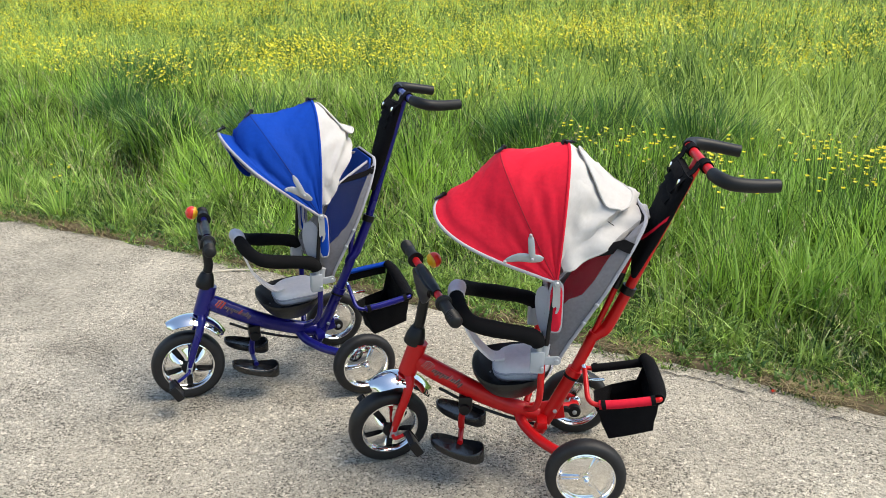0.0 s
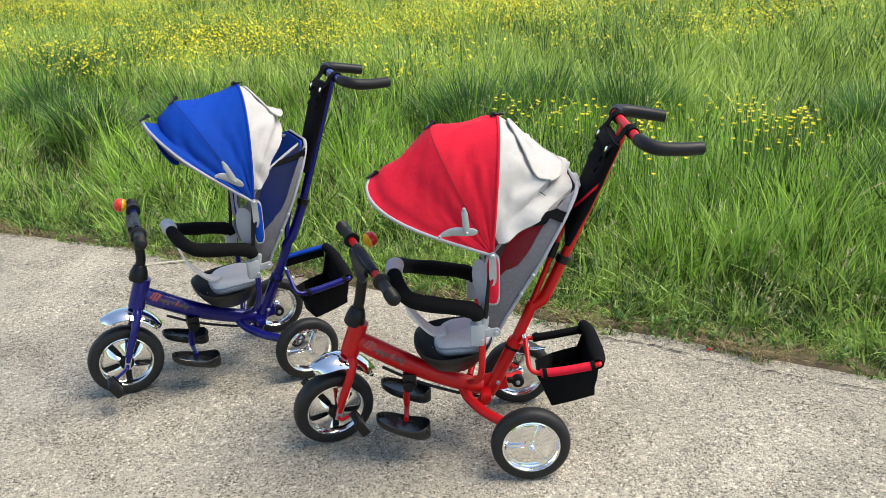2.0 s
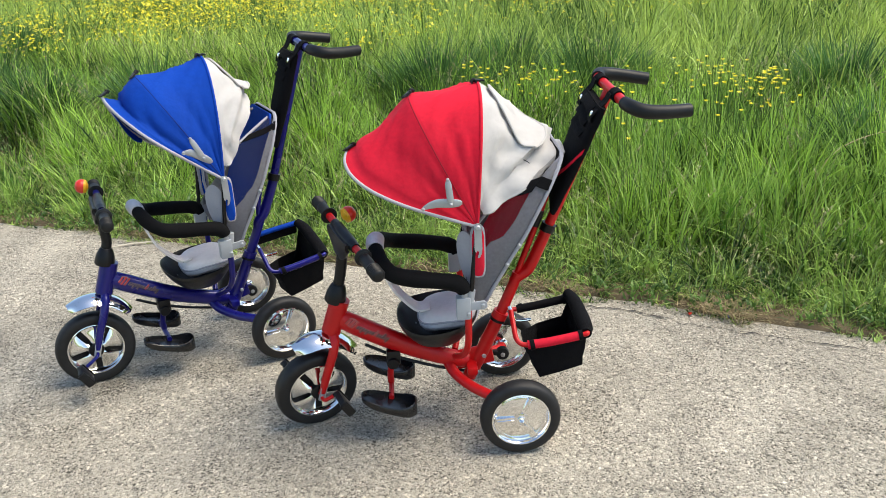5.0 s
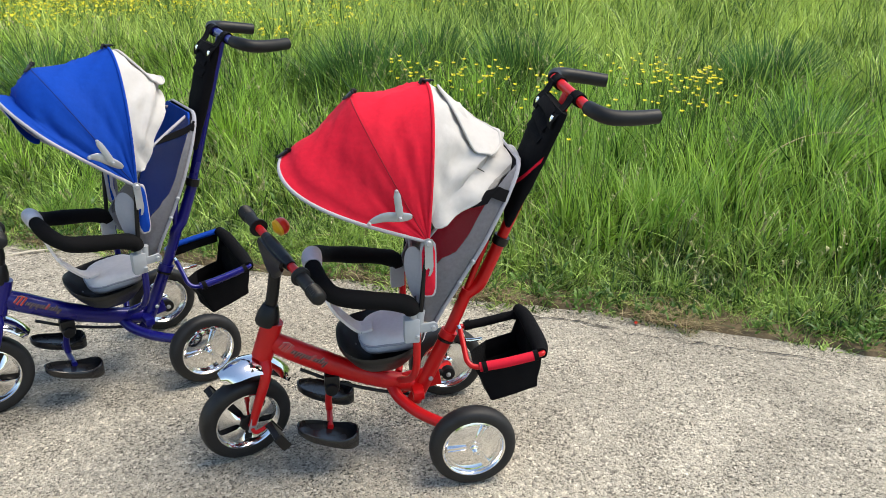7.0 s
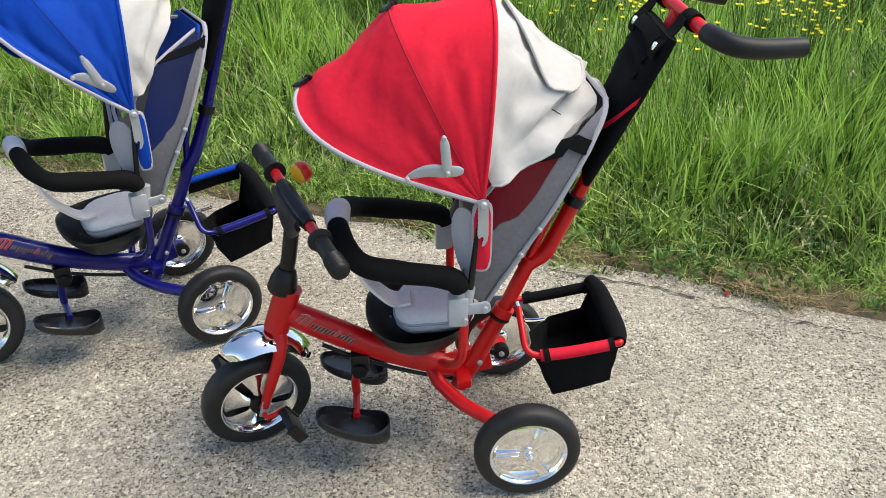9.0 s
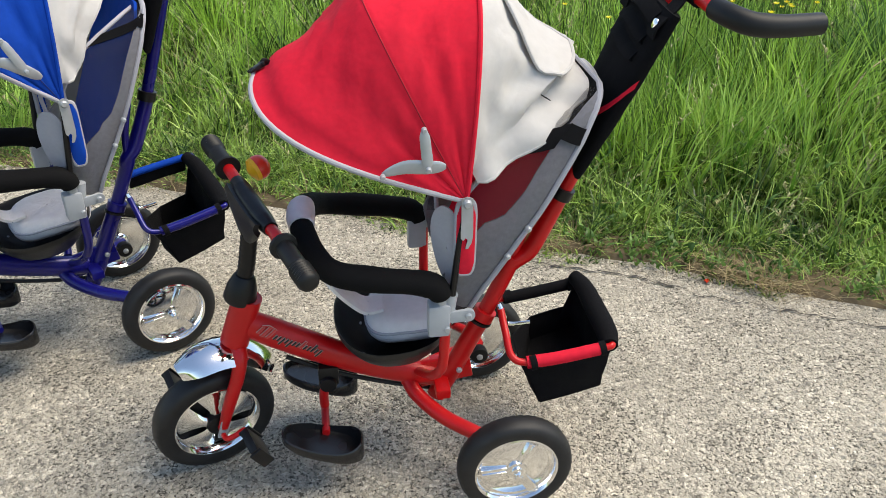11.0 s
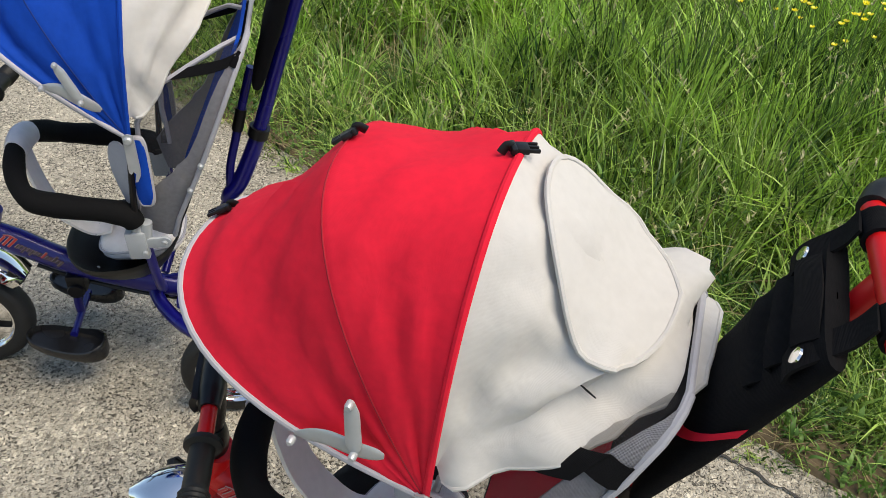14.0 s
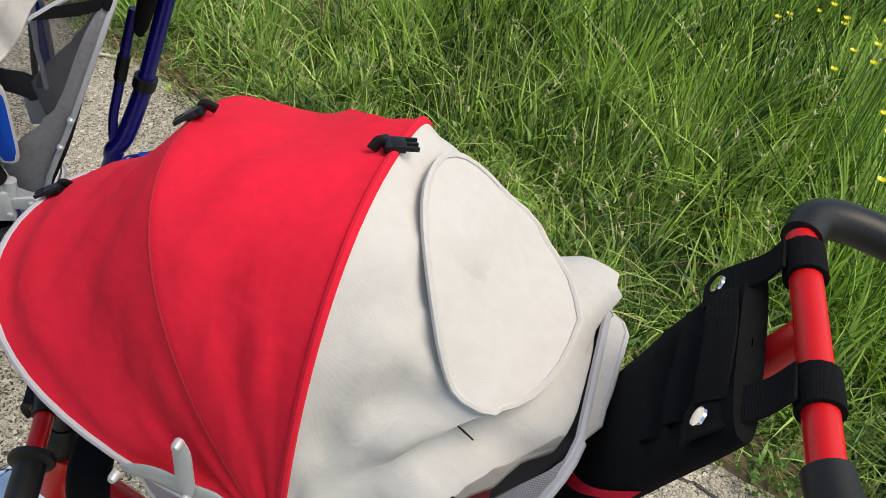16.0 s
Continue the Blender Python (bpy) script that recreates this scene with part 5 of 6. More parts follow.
make_tricycle(Matrix(), "red children's tricycle with red and off-white canopy on asphalt", M_RED, M_REDCLOTH, "red", 23, (0.040, 0.022), (0.040, 0.085, 0.016), (0.9, 0.15, 0.25), 0.014, red_canopy, 0.205, ((0.245, 0.052, 0.978), (0.261, -0.160, 0.957)))
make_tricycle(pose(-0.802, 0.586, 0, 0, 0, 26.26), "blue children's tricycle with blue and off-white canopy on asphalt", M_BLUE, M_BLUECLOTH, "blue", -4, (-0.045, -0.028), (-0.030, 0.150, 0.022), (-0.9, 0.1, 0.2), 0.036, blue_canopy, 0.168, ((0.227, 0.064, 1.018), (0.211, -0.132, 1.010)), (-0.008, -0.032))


# ---- meadow ----
rng = np.random.default_rng(7)


def blade_mesh(name, base, height, width, lean_dir, lean, segs, mat, label, category):
    """Many curved, tapering blades as one mesh."""
    n = len(height)
    face = rng.uniform(0, 2 * np.pi, n)
    side = np.stack([np.cos(face), np.sin(face), np.zeros(n)], 1)
    d = np.stack([np.cos(lean_dir), np.sin(lean_dir), np.zeros(n)], 1)
    levels = []
    for k in range(segs):
        t = k / segs
        c = base + d * (height * lean * t ** 1.9)[:, None]
        c[:, 2] += height * (t - 0.42 * np.clip(lean, 0, 1.3) * t ** 2.2)
        w = (width * (1 - t ** 1.6) * (0.75 + 0.5 * min(t * 3, 1)))[:, None] * 0.5
        levels += [c - side * w, c + side * w]
    tip = base + d * (height * lean)[:, None]
    tip[:, 2] += height * (1 - 0.42 * np.clip(lean, 0, 1.3))
    levels.append(tip)
    per = 2 * segs + 1
    verts = np.stack(levels, 1).reshape(-1, 3).astype(np.float32)
    first = (np.arange(n) * per)[:, None]
    pattern = []
    for k in range(segs - 1):
        pattern += [2 * k, 2 * k + 1, 2 * k + 3, 2 * k + 2]
    pattern += [2 * segs - 2, 2 * segs - 1, 2 * segs]
    loops = (first + np.array(pattern)[None, :]).reshape(-1).astype(np.int32)
    sizes = np.tile(np.array([4] * (segs - 1) + [3]), n)
    starts = np.concatenate([[0], np.cumsum(sizes)[:-1]]).astype(np.int32)
    me = bpy.data.meshes.new(name)
    me.vertices.add(len(verts)), me.loops.add(len(loops)), me.polygons.add(len(sizes))
    me.vertices.foreach_set("co", verts.ravel())
    me.loops.foreach_set("vertex_index", loops)
    me.polygons.foreach_set("loop_start", starts)
    me.update(calc_edges=True)
    me.materials.append(mat)
    me.shade_smooth()
    return tagged(new(name, me), label, category, kind="stuff")


def ground_z(x, y):
    d = y - edge_y(x)
    return -0.02 + 0.03 * np.clip(d / 0.6, -1, 1) + 0.012 * np.clip(d - 4, 0, None)


def field(x, y, s, ph):
    """A soft random field in about -1..1."""
    return (np.sin(x * s * 1.3 + ph) * np.cos(y * s * 1.1 + 2 * ph) + np.sin(x * s * 0.61 - y * s * 0.83 + 3 * ph) + 0.6 * np.sin(x * s * 2.3 + y * s * 1.9 + ph)) / 2.6


def tufts(count, xr, dr, spread, per):
    """Blade roots gathered in tufts: x, y, the angle away from the tuft's middle, and a random number per tuft."""
    cx = rng.uniform(*xr, count)
    cd = rng.uniform(*dr, count)
    cy = edge_y(cx) + cd
    k = np.repeat(np.arange(count), per)
    r = spread * np.sqrt(rng.uniform(0, 1, count * per))
    a = rng.uniform(0, 2 * np.pi, count * per)
    return cx[k] + r * np.cos(a), cy[k] + r * np.sin(a), a, rng.uniform(0, 1, count)[k]


def clumps(count, xr, dr, size, per):
    """Blades in spreading clumps: x, y, the way out of the clump, how far out (0..1), and the clump's number."""
    cx, cd = rng.uniform(*xr, count), rng.uniform(*dr, count)
    cy = edge_y(cx) + cd
    radius = rng.uniform(*size, count)
    k = np.repeat(np.arange(count), per)
    f = np.sqrt(rng.uniform(0, 1, len(k)))
    a = rng.uniform(0, 2 * np.pi, len(k))
    return cx[k] + radius[k] * f * np.cos(a), cy[k] + radius[k] * f * np.sin(a), a, f, k


def hollow(x, y):
    """Thin places in the sward, where the ground lies in the dark."""
    return field(x, y, 3.7, 0.2) + 0.8 * field(x, y, 8.3, 1.9) - 0.42 * np.clip((-0.6 - x) / 0.8, 0, 1)


def sward(name, x, y, h, width, way, lean, segs, mat, label):
    base = np.stack([x, y, np.maximum(ground_z(x, y), 0 if "verge" in name else -1) - 0.008], 1)
    return blade_mesh(name, base, h, width, way, lean, segs, mat, label, "grass")


# tall grass beyond the verge: spreading clumps, and single blades between them
x, y, a, f, k = clumps(1450, (-4.9, 3.3), (0.50, 3.3), (0.05, 0.16), 68)
keep = hollow(x, y) + rng.normal(0, 0.15, len(x)) > -0.30
x, y, a, f, k = x[keep], y[keep], a[keep], f[keep], k[keep]
n = len(x)
d = y - edge_y(x)
tall = np.clip((d - 0.35) / 0.8, 0.0, 1)
clump_h = rng.uniform(0.50, 1.25, 1450)[k]
h = (0.22 + 0.32 * tall) * clump_h * (1.08 - 0.30 * f) * rng.uniform(0.6, 1.12, n) * (1 + 0.22 * field(x, y, 1.7, 0.4))
bent = rng.uniform(0, 1, n) ** 2.2
lean = 0.05 + 0.36 * f * rng.uniform(0.4, 1.2, n) + 0.80 * bent
way = np.where(bent > 0.45, 3.0 * field(x, y, 2.6, 4.1) + rng.normal(0, 0.9, n), a + rng.normal(0, 0.6, n))
sward("grass", x, y, h, 0.0040 + 0.0085 * rng.uniform(0, 1, n) ** 1.4, way, lean, 5, M_GRASS, "tall green meadow grass beside the path")
x = rng.uniform(-4.9, 3.3, 24000)
y = edge_y(x) + rng.uniform(0.5, 3.3, len(x))
keep = hollow(x, y) + rng.normal(0, 0.22, len(x)) > -0.30
x, y = x[keep], y[keep]
n = len(x)
tall = np.clip((y - edge_y(x) - 0.35) / 0.8, 0.0, 1)
h = (0.16 + 0.22 * tall) * rng.uniform(0.45, 1.25, n)
sward("thin_grass", x, y, h, rng.uniform(0.003, 0.008, n), rng.uniform(0, 6.28, n), rng.uniform(0.05, 1.0, n) ** 1.4, 4, M_GRASS, "thin green grass blades between the clumps")

# lighter, fresher growth where the meadow comes nearest the path
x, y, a, f, k = clumps(150, (0.75, 3.2), (0.55, 2.2), (0.08, 0.20), 52)
n = len(x)
h = rng.uniform(0.34, 0.56, 150)[k] * rng.uniform(0.6, 1.12, n)
sward("fresh_grass", x, y, h, rng.uniform(0.0042, 0.0105, n), a + rng.normal(0, 0.5, n), 0.07 + 0.45 * f * rng.uniform(0.3, 1.3, n), 5, M_FRESH, "bright yellow-green young grass in the meadow")
# the same in pale tufts along the edge to the left
x, y, a, f, k = clumps(46, (-4.6, -1.0), (0.10, 0.55), (0.06, 0.13), 60)
n = len(x)
h = rng.uniform(0.16, 0.34, 46)[k] * rng.uniform(0.55, 1.12, n)
sward("pale_tufts", x, y, h, rng.uniform(0.004, 0.009, n), a + rng.normal(0, 0.4, n), 0.10 + 0.6 * f * rng.uniform(0.3, 1.2, n), 4, M_FRESH, "pale green grass tufts leaning over the path edge")

# tangled, leaning grass between verge and meadow
x, y, a, f, k = clumps(760, (-4.9, 3.3), (0.12, 0.95), (0.05, 0.15), 44)
keep = hollow(x, y) + rng.normal(0, 0.25, len(x)) > -0.38
x, y, a, f, k = x[keep], y[keep], a[keep], f[keep], k[keep]
n = len(x)
d = np.clip(y - edge_y(x), 0, 1)
h = (0.085 + 0.27 * d) * rng.uniform(0.55, 1.35, 760)[k] * rng.uniform(0.5, 1.25, n)
drift = rng.uniform(0, 6.28, 760)[k]
way = np.where(rng.uniform(0, 1, n) < 0.5, drift + rng.normal(0, 0.5, n), a)
sward("tangled_grass", x, y, h, rng.uniform(0.0035, 0.0095, n), way, 0.12 + 1.0 * rng.uniform(0, 1, n) ** 1.3, 5, M_LOWGRASS, "tangled leaning green grass near the path")
n = 6500
x = rng.uniform(-4.9, 3.3, n)
y = edge_y(x) + 0.04 + 2.4 * rng.uniform(0, 1, n) ** 1.9
sward("dry_grass", x, y, rng.uniform(0.10, 0.40, n) * np.clip((y - edge_y(x)) + 0.30, 0.28, 1), rng.uniform(0.002, 0.005, n), rng.uniform(0, 6.28, n), rng.uniform(0.4, 1.7, n), 5, M_STRAW, "dry straw-coloured blades among the green grass")

# short, broken growth along the edge of the path
x, y, a, f, k = clumps(1200, (-4.9, 3.3), (-0.06, 0.34), (0.03, 0.09), 34)
d = y - edge_y(x)
keep = d + 0.06 * field(x, y, 4.0, 1.1) + 0.05 * field(x, y, 13.0, 2.1) > -0.030
x, y, a, f, k, d = x[keep], y[keep], a[keep], f[keep], k[keep], d[keep]
n = len(x)
h = (0.035 + 0.34 * np.clip(d, 0, 0.4)) * rng.uniform(0.5, 1.5, 1200)[k] * rng.uniform(0.5, 1.2, n)
sward("verge_grass", x, y, h, rng.uniform(0.003, 0.0075, n), a + rng.normal(0, 0.5, n), rng.uniform(0.25, 1.3, n), 4, M_LOWGRASS, "short broken grass along the path edge")

# darker, coarser tussocks
spots = ((0.00, 3.45, 0.32), (1.05, 3.40, 0.28), (0.55, 3.9, 0.16), (-3.75, 5.7, 0.28), (-3.3, 4.3, 0.16), (-1.9, 3.5, 0.18), (-2.6, 3.4, 0.15), (1.88, 1.45, 0.14), (2.5, 2.9, 0.25))
xs_, ys_, as_, fs_ = [], [], [], []
for sx, sy, sr in spots:
    k = int(4300 * sr)
    f, t = np.sqrt(rng.uniform(0, 1, k)), rng.uniform(0, 2 * np.pi, k)
    xs_.append(sx + sr * f * np.cos(t)), ys_.append(sy + 0.6 * sr * f * np.sin(t)), as_.append(t), fs_.append(f)
x, y, a, f = map(np.concatenate, (xs_, ys_, as_, fs_))
n = len(x)
sward("sedge", x, y, rng.uniform(0.42, 0.74, n) * (1.05 - 0.25 * f), rng.uniform(0.006, 0.012, n), a + rng.normal(0, 0.5, n), 0.10 + 0.7 * f * rng.uniform(0.3, 1.2, n), 5, M_SEDGE, "dark green coarse grass tussocks in the meadow")

# the meadow behind, thinning with distance
for name, count, dr, hr, wr, per, spread, segs in (("meadow_grass", 4300, (3.0, 9.0), (0.28, 0.60), (0.006, 0.015), 20, 0.13, 3), ("far_meadow_grass", 9500, (8.6, 32.0), (0.28, 0.58), (0.012, 0.030), 9, 0.34, 2)):
    cd = dr[0] + (dr[1] - dr[0]) * rng.uniform(0, 1, count) ** 1.25
    halfw = 3.5 + 0.62 * cd
    cx = -1.2 - 0.25 * cd * 0.3 + rng.uniform(-1, 1, count) * halfw
    cy = edge_y(cx) + cd
    k = np.repeat(np.arange(count), per)
    f, t = np.sqrt(rng.uniform(0, 1, count * per)), rng.uniform(0, 2 * np.pi, count * per)
    x, y = cx[k] + spread * f * np.cos(t), cy[k] + spread * f * np.sin(t)
    h = rng.uniform(*hr, len(x)) * rng.uniform(0.5, 1.25, count)[k] * (1 + 0.30 * field(x, y, 1.3, 2.2))
    sward(name, x, y, h, rng.uniform(*wr, len(x)), t + rng.normal(0, 0.6, len(x)), 0.05 + 0.8 * f * rng.uniform(0.2, 1.3, len(x)), segs, M_GRASSFAR, "sunlit green meadow grass reaching into the distance")

# coarser grass to either side and across the path
parts = []
for xr, dr, count in (((3.2, 6.5), (0.0, 4.5), 2000), ((6.5, 9.0), (0.1, 5.0), 400), ((-9.0, -4.9), (0.05, 4.0), 1100), ((-8.0, 7.0), (-7.5, -4.05), 1500)):
    parts.append(tufts(count, xr, dr, 0.12, 11))
x, y, a, u = (np.concatenate([p[k] for p in parts]) for k in range(4))
base = np.stack([x, y, np.maximum(ground_z(x, y), -0.05)], 1)
blade_mesh("outer_grass", base, (0.2 + 0.3 * u) * rng.uniform(0.6, 1.2, len(x)), rng.uniform(0.006, 0.014, len(x)), a, rng.uniform(0.1, 0.9, len(x)), 3, M_GRASS, "green grass on both sides of the path", "grass")

# dry straw lying along the edge, in heaps and strands
n = 7000
x = rng.uniform(-4.7, 3.2, n)
x = x[field(x, 0 * x, 3.0, 0.5) + 0.6 * field(x, 0 * x, 9.0, 1.0) + rng.normal(0, 0.3, n) > np.where(x < -0.6, 0.0, 0.8)]
x = np.concatenate([x, rng.normal(0.86, 0.07, 260), rng.normal(0.30, 0.05, 60)])
n = len(x)
dd = rng.normal(0.004, 0.026, n)
y = edge_y(x) + dd
base = np.stack([x, y, np.maximum(ground_z(x, y), 0) + rng.uniform(0.002, 0.012, n)], 1)
blade_mesh("straw", base, rng.uniform(0.02, 0.09, n), rng.uniform(0.0014, 0.0036, n), rng.normal(-0.45, 0.9, n) + np.pi * (rng.uniform(0, 1, n) < 0.5), rng.uniform(1.6, 2.6, n), 3, M_STRAW, "dry straw and dead stems at the path edge", "straw")


def flower_mesh(name, x, y, z, r, mat, label, petals=5):
    """Open five-petalled cups."""
    n = len(x)
    tilt = rng.normal(0, 0.35, (n, 2))
    turn = rng.uniform(0, 2 * np.pi, n)
    verts, loops, sizes = [], [], []
    centre = np.stack([x, y, z], 1)
    out = [centre - np.array([0, 0, 1]) * (r * 0.35)[:, None]]
    for k in range(petals):
        a = turn + 2 * np.pi * k / petals
        for da, rr, up in ((-0.42, 0.85, 0.10), (0.0, 1.05, 0.22), (0.42, 0.85, 0.10)):
            dx, dy = np.cos(a + da) * r * rr, np.sin(a + da) * r * rr
            dz = r * up + dx * tilt[:, 0] + dy * tilt[:, 1]
            out.append(centre + np.stack([dx, dy, dz], 1))
    per = 1 + 3 * petals
    v = np.stack(out, 1).reshape(-1, 3).astype(np.float32)
    pattern = []
    for k in range(petals):
        pattern += [0, 1 + 3 * k, 2 + 3 * k, 3 + 3 * k]
    lo = ((np.arange(n) * per)[:, None] + np.array(pattern)[None]).reshape(-1).astype(np.int32)
    me = bpy.data.meshes.new(name)
    me.vertices.add(len(v)), me.loops.add(len(lo)), me.polygons.add(n * petals)
    me.vertices.foreach_set("co", v.ravel())
    me.loops.foreach_set("vertex_index", lo)
    me.polygons.foreach_set("loop_start", np.arange(0, len(lo), 4).astype(np.int32))
    me.update(calc_edges=True)
    me.materials.append(mat)
    return tagged(new(name, me), label, "flower", kind="stuff")


# buttercups through the meadow, in drifts
for name, n, lo, hi, petals, size in (("meadow_buttercups", 60000, 2.3, 9.0, 5, (0.0090, 0.0140)), ("far_buttercups", 100000, 8.8, 19.0, 3, (0.013, 0.020))):
    cd = lo + (hi - lo) * rng.uniform(0, 1, n) ** 0.9
    x = -1.2 - 0.075 * cd + rng.uniform(-1, 1, n) * (3.3 + 0.60 * cd)
    y = edge_y(x) + cd
    drift = 0.6 * field(x, y, 1.1, 0.9) + 0.9 * field(x, y, 2.9, 2.0) + 0.35 * field(x, y, 8.0, 0.6)
    near = np.interp(x, (-4, -1.4, -0.5, 0.5, 2, 4), (4.1, 3.5, 3.9, 4.5, 4.8, 5.2))
    dens = np.clip(0.12 + 1.5 * drift, 0.0, 1) * np.clip(0.25 + (y - near) / 1.2, 0, 1) * np.clip(1.0 - 0.10 * (cd - 9), 0.10, 1)
    keep = rng.uniform(0, 1, n) < dens
    x, y = x[keep], y[keep]
    z = ground_z(x, y) + rng.uniform(0.40, 0.68, len(x))
    flower_mesh(name, x, y, z, rng.uniform(*size, len(x)), M_PETAL, "yellow buttercups scattered through the meadow", petals)


def make_buttercup(h, heads):
    top = thing("buttercup", "yellow buttercup on a thin green stem in the grass", "flower", None, "buttercups near the path")
    for k in range(heads):
        a = 2.1 * k + 0.4
        lean = 0.03 + 0.03 * k
        tip = Vector((lean * math.cos(a), lean * math.sin(a), h - 0.06 * k))
        bm = bmesh.new()
        tube(bm, [(0, 0, 0.0), tip * 0.5 + Vector((0.01, 0, 0)), tip], 0.0014, 5, steps=3)
        stem = part("stem", bm, M_WEED, top)
        bm = bmesh.new()
        for j in range(5):
            b = 2 * math.pi * j / 5
            d = Vector((math.cos(b), math.sin(b), 0))
            s = Vector((-d.y, d.x, 0))
            z = Vector((0, 0, 1))
            sheet(bm, [[tip - s * 0.0019, tip, tip + s * 0.0019], [tip + d * 0.0054 - s * 0.0047 + z * 0.0019, tip + d * 0.0059 + z * 0.0014, tip + d * 0.0054 + s * 0.0047 + z * 0.0019],
                       [tip + d * 0.0089 - s * 0.00401 + z * 0.0056, tip + d * 0.0103 + z * 0.0056, tip + d * 0.0089 + s * 0.00401 + z * 0.0056]])
        part("blossom", bm, M_PETAL, stem, "glossy yellow five-petalled blossom")
    return top


kinds = [make_buttercup(0.60, 1), make_buttercup(0.64, 2), make_buttercup(0.62, 3)]
places = []
for cx, cy, rx, ry, count in ((0.14, 2.05, 0.10, 0.12, 9), (0.40, 1.86, 0.22, 0.08, 20), (0.69, 1.60, 0.07, 0.18, 8), (0.71, 1.22, 0.07, 0.14, 6), (1.22, 1.90, 0.14, 0.07, 10), (1.36, 1.54, 0.10, 0.11, 24), (1.24, 1.62, 0.08, 0.10, 8), (1.10, 1.25, 0.10, 0.16, 4), (0.95, 1.78, 0.15, 0.10, 4)):
    for _ in range(count):
        places.append((cx + random.gauss(0, rx * 0.6), cy + random.gauss(0, ry * 0.6)))
for i, (px, py) in enumerate(places):
    m = pose(px, py, float(ground_z(np.array(px), np.array(py))), 0, 0, random.uniform(0, 360))
    if i < 3:
        kinds[i].matrix_world = m
    else:
        copy_thing(kinds[i % 3], m)

low_flower = make_buttercup(0.27, 3)
low_flower.matrix_world = pose(-2.82, 2.40, 0.0)
copy_thing(low_flower, pose(-2.90, 2.46, 0.0, 0, 0, 140))

# seed heads on long stems
n = 800
x = rng.uniform(-4.6, 3.0, n)
y = edge_y(x) + 0.15 + 2.6 * rng.uniform(0, 1, n) ** 1.6
hh = rng.uniform(0.38, 0.78, n) * np.clip((y - edge_y(x)) / 0.6, 0.45, 1)
base = np.stack([x, y, ground_z(x, y)], 1)
ld = rng.uniform(0, 2 * np.pi, n)
blade_mesh("grass_stalks", base, hh, np.full(n, 0.0022), ld, np.full(n, 0.3), 4, M_SEED, "thin pale flowering grass stalks", "grass")
tips = base + np.stack([np.cos(ld) * hh * 0.22, np.sin(ld) * hh * 0.22, hh * 0.76], 1)
k = np.repeat(np.arange(n), 12)
spread = tips[k] + np.stack([np.cos(ld[k]), np.sin(ld[k]), 1.3 + 0 * ld[k]], 1) * rng.uniform(0, 0.05, len(k))[:, None]
blade_mesh("seed_heads", spread, rng.uniform(0.010, 0.022, len(k)), np.full(len(k), 0.0048), rng.uniform(0, 6.28, len(k)), np.full(len(k), 0.9), 3, M_SEED, "pale feathery grass seed heads", "grass")

# one long pale dead stem hanging over the grass
bm = bmesh.new()
tube(bm, [(1.40, 1.10, 0.0), (1.46, 1.14, 0.24), (1.56, 1.19, 0.37), (1.82, 1.27, 0.42), (2.08, 1.24, 0.40)], [0.0035, 0.0035, 0.003, 0.0022, 0.0015], 6, steps=6)
dead_stem = thing("dead_stem", "long pale dead stem bent over the meadow grass", "stem", pose(0, 0, 0))
part("stalk", bm, M_STRAW, dead_stem)

# broad-leaved weeds at the edge and among the grass
n = 1500
x = rng.uniform(-4.7, 3.2, n)
y = edge_y(x) + np.where(np.arange(n) < 900, np.abs(rng.normal(0.10, 0.14, n)), rng.uniform(0.2, 1.6, n))
k = np.repeat(np.arange(n), 7)
lift = np.where(np.arange(n) < 900, 0.05, 0.20)[k]
base = np.stack([x[k] + rng.normal(0, 0.016, len(k)), y[k] + rng.normal(0, 0.016, len(k)), np.maximum(ground_z(x, y), 0)[k] + rng.uniform(0, 1, len(k)) * lift], 1)
blade_mesh("weeds", base, rng.uniform(0.012, 0.045, len(k)), rng.uniform(0.006, 0.014, len(k)), rng.uniform(0, 6.28, len(k)), rng.uniform(0.5, 1.2, len(k)), 4, M_WEED, "low broad-leaved weeds and clover at the path edge", "weed")

# ---- path details ----
# soil and litter along the ragged edge
bm = bmesh.new()
rows = []
for x0 in np.arange(-6, 3.3, 0.06):
    e = float(edge_y(x0))
    w0 = -0.02 - 0.05 * (fuzz(x0 * 2.3, 0.3) + 0.6 * fuzz(x0 * 9, 2.2))
    rows.append([bm.verts.new((x0, e + w, (0.007 if k else -0.006) + 0.008 * max(0, math.sin(3.1 * k / 4)) + 0.003 * fuzz(x0 * 14, w * 30))) for k, w in enumerate((w0 + 0.015, w0 + 0.035, 0.06, 0.16, 0.26))])
for q, b in zip(rows, rows[1:]):
    for k in range(4):
        bm.faces.new((q[k], b[k], b[k + 1], q[k + 1]))
tagged(part("verge", bm, M_DIRT, None), "strip of brown soil and litter at the path edge", "ground", kind="structure")

# loose chippings
n = 32000
x = rng.normal(-0.25, 1.0, n)
y = rng.uniform(-1.0, 1.9, n)
keep = (y < edge_y(x) - 0.01) & (x > -3.4) & (x < 1.9)
x, y = x[keep], y[keep]
n = len(x)
s = 0.0014 + 0.0036 * rng.uniform(0, 1, n) ** 2.5
v = np.array([(1, 0, 0), (0.3, 0.95, 0), (-0.8, 0.6, 0), (-0.8, -0.6, 0), (0.3, -0.95, 0), (0.25, 0.2, 0.75), (-0.3, -0.15, 0.65)], float)
ang = rng.uniform(0, 6.28, n)
c, q = np.cos(ang), np.sin(ang)
jit = rng.uniform(0.7, 1.25, (n, 7, 3))
p = v[None] * jit * s[:, None, None]
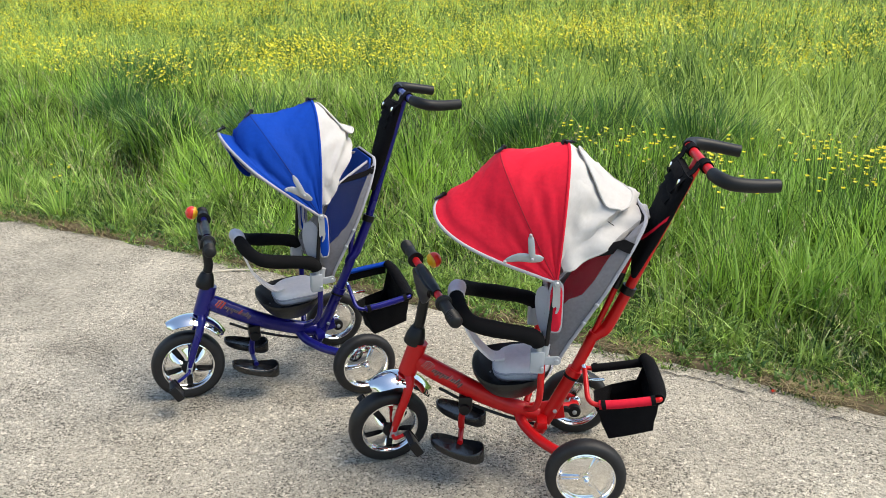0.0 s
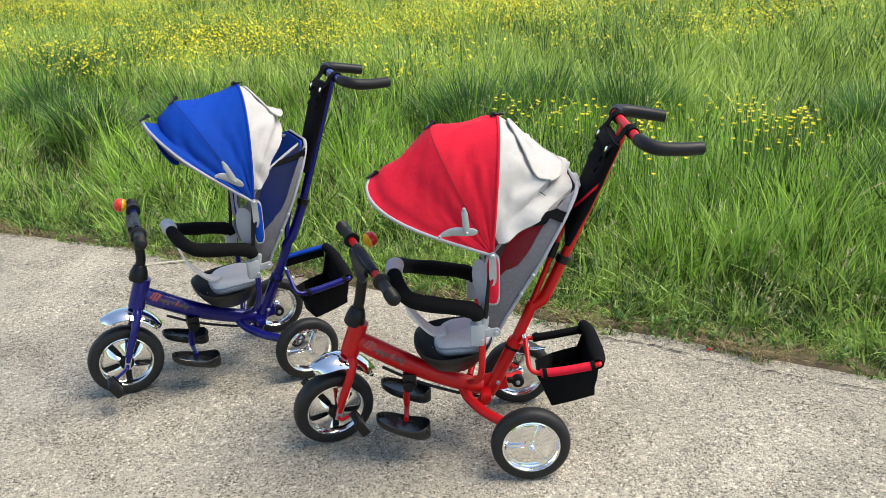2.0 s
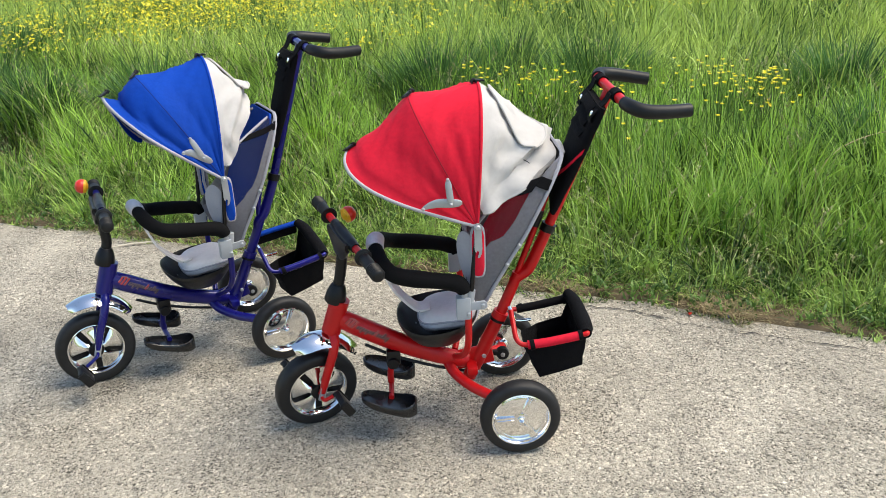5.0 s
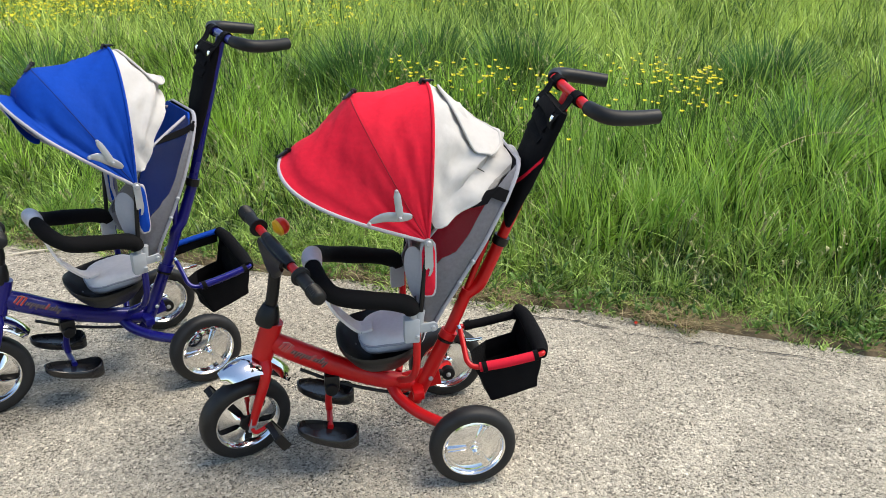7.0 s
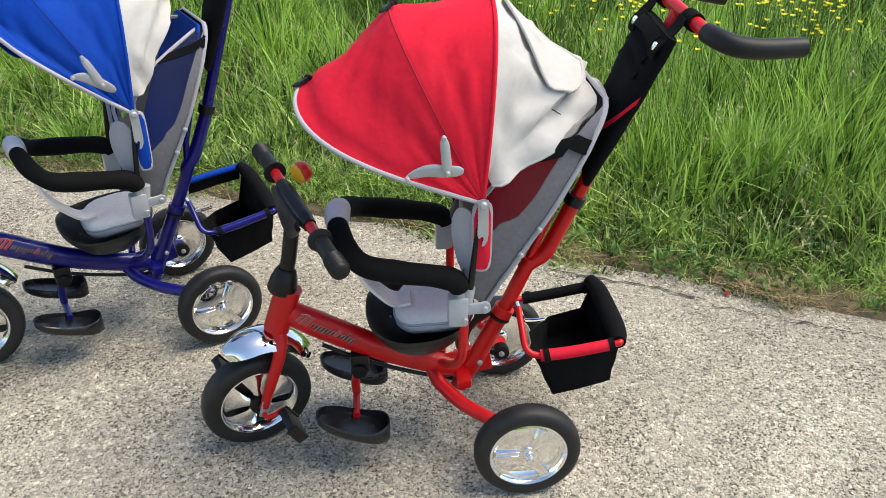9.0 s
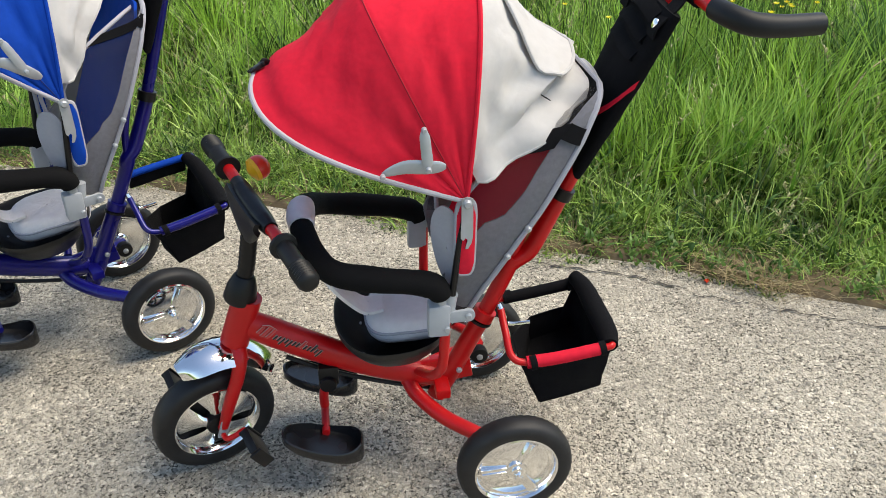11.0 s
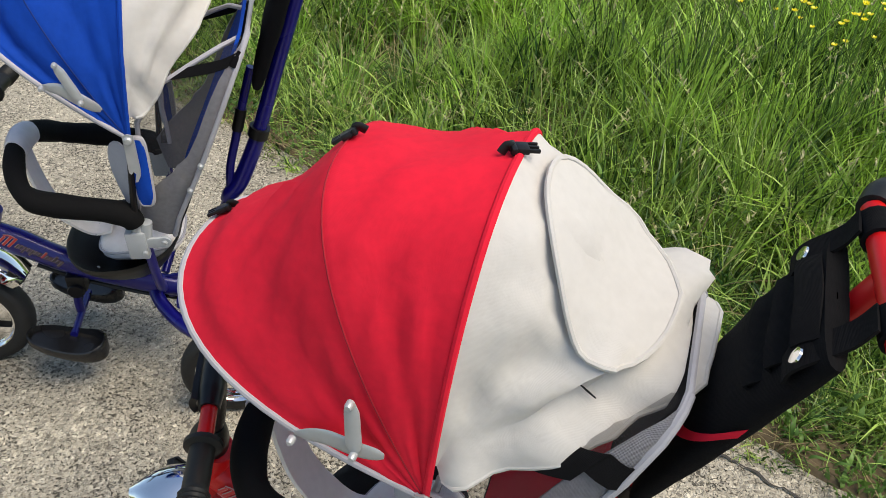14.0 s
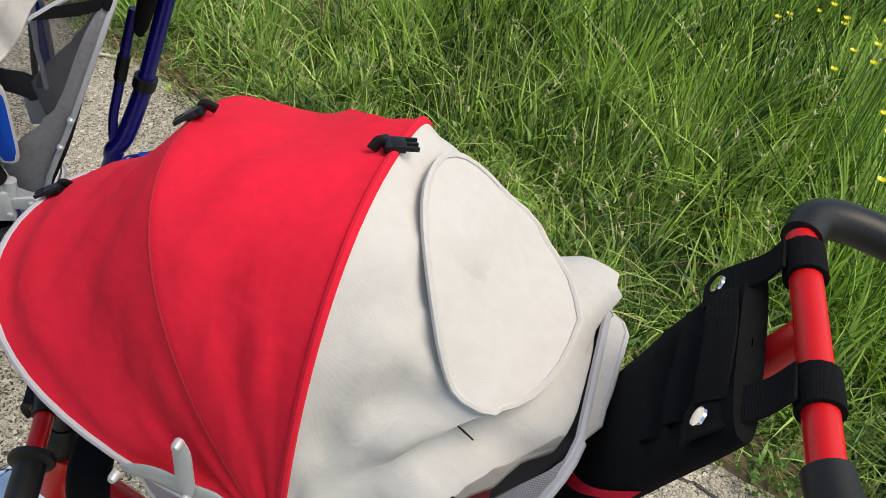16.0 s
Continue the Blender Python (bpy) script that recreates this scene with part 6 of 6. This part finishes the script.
px = p[:, :, 0] * c[:, None] - p[:, :, 1] * q[:, None] + x[:, None]
py = p[:, :, 0] * q[:, None] + p[:, :, 1] * c[:, None] + y[:, None]
verts = np.stack([px, py, p[:, :, 2] + 0.0005], 2).reshape(-1, 3).astype(np.float32)
tri = np.array([(0, 1, 5), (1, 2, 5), (2, 6, 5), (2, 3, 6), (3, 4, 6), (4, 0, 5), (4, 5, 6)])
lo = ((np.arange(n) * 7)[:, None] + tri.reshape(-1)[None]).reshape(-1).astype(np.int32)
me = bpy.data.meshes.new("chippings")
me.vertices.add(len(verts)), me.loops.add(len(lo)), me.polygons.add(len(lo) // 3)
me.vertices.foreach_set("co", verts.ravel())
me.loops.foreach_set("vertex_index", lo)
me.polygons.foreach_set("loop_start", np.arange(0, len(lo), 3).astype(np.int32))
me.update(calc_edges=True)
me.materials.append(M_STONE)
tagged(new("chippings", me), "loose pale stone chippings on the worn asphalt", "gravel", kind="stuff")

# cracks in the asphalt along the edge
for x0, x1, off, wide in ((0.16, 0.66, -0.088, 1.3), (0.66, 1.24, -0.112, 1.0), (-2.0, -1.5, -0.09, 0.7)):
    bm = bmesh.new()
    rows = []
    for x2 in np.arange(x0, x1, 0.01):
        y2 = float(edge_y(x2)) + off + 0.025 * fuzz(x2 * 5, 0.9) + 0.022 * fuzz(x2 * 23, 1.0) + 0.010 * fuzz(x2 * 70, 3.0)
        w = (0.0012 + 0.0040 * abs(fuzz(x2 * 14, 7.0))) * wide
        z = 0.0045 + 0.004 * fuzz(x2 * 2, y2 * 2)
        rows.append([bm.verts.new((x2, y2 - w, z)), bm.verts.new((x2, y2 + w, z))])
    for q2, b in zip(rows, rows[1:]):
        bm.faces.new((q2[0], b[0], b[1], q2[1]))
    tagged(part("crack", bm, M_TAR, road, "dark crack in the asphalt"))

# twigs and scraps
for (px, py), ang, ln, mat, name, label in (((-1.54, 1.505), 12, 0.24, M_PALEWOOD, "twig", "pale dry stalk lying on the path"), ((0.90, 0.47), -14, 0.14, M_PALEWOOD, "twig", "pale dry twig at the path edge")):
    bm = bmesh.new()
    tube(bm, [(-ln / 2, 0, 0.006), (0, 0.008, 0.008), (ln / 2, 0, 0.006)], [0.0025, 0.0048, 0.0032], 6, steps=4)
    ob = thing(name, label, "twig", pose(px, py, 0.002, 0, 0, ang))
    part("stalk", bm, mat, ob)
for (px, py), mat, label in (((0.721, 0.500), M_BELLRED, "small red plastic scrap at the path edge"), ((0.85, 0.46), M_BLUECLOTH, "small blue plastic scrap at the path edge")):
    bm = bmesh.new()
    sheet(bm, [[Vector((0.007 * i + 0.002 * j, 0.006 * j, 0.006 + 0.003 * ((i + j) % 2))) for i in range(3)] for j in range(3)], 0.001)
    ob = thing("scrap", label, "litter", pose(px, py, 0.0, 0, 0, 30))
    part("piece", bm, mat, ob)
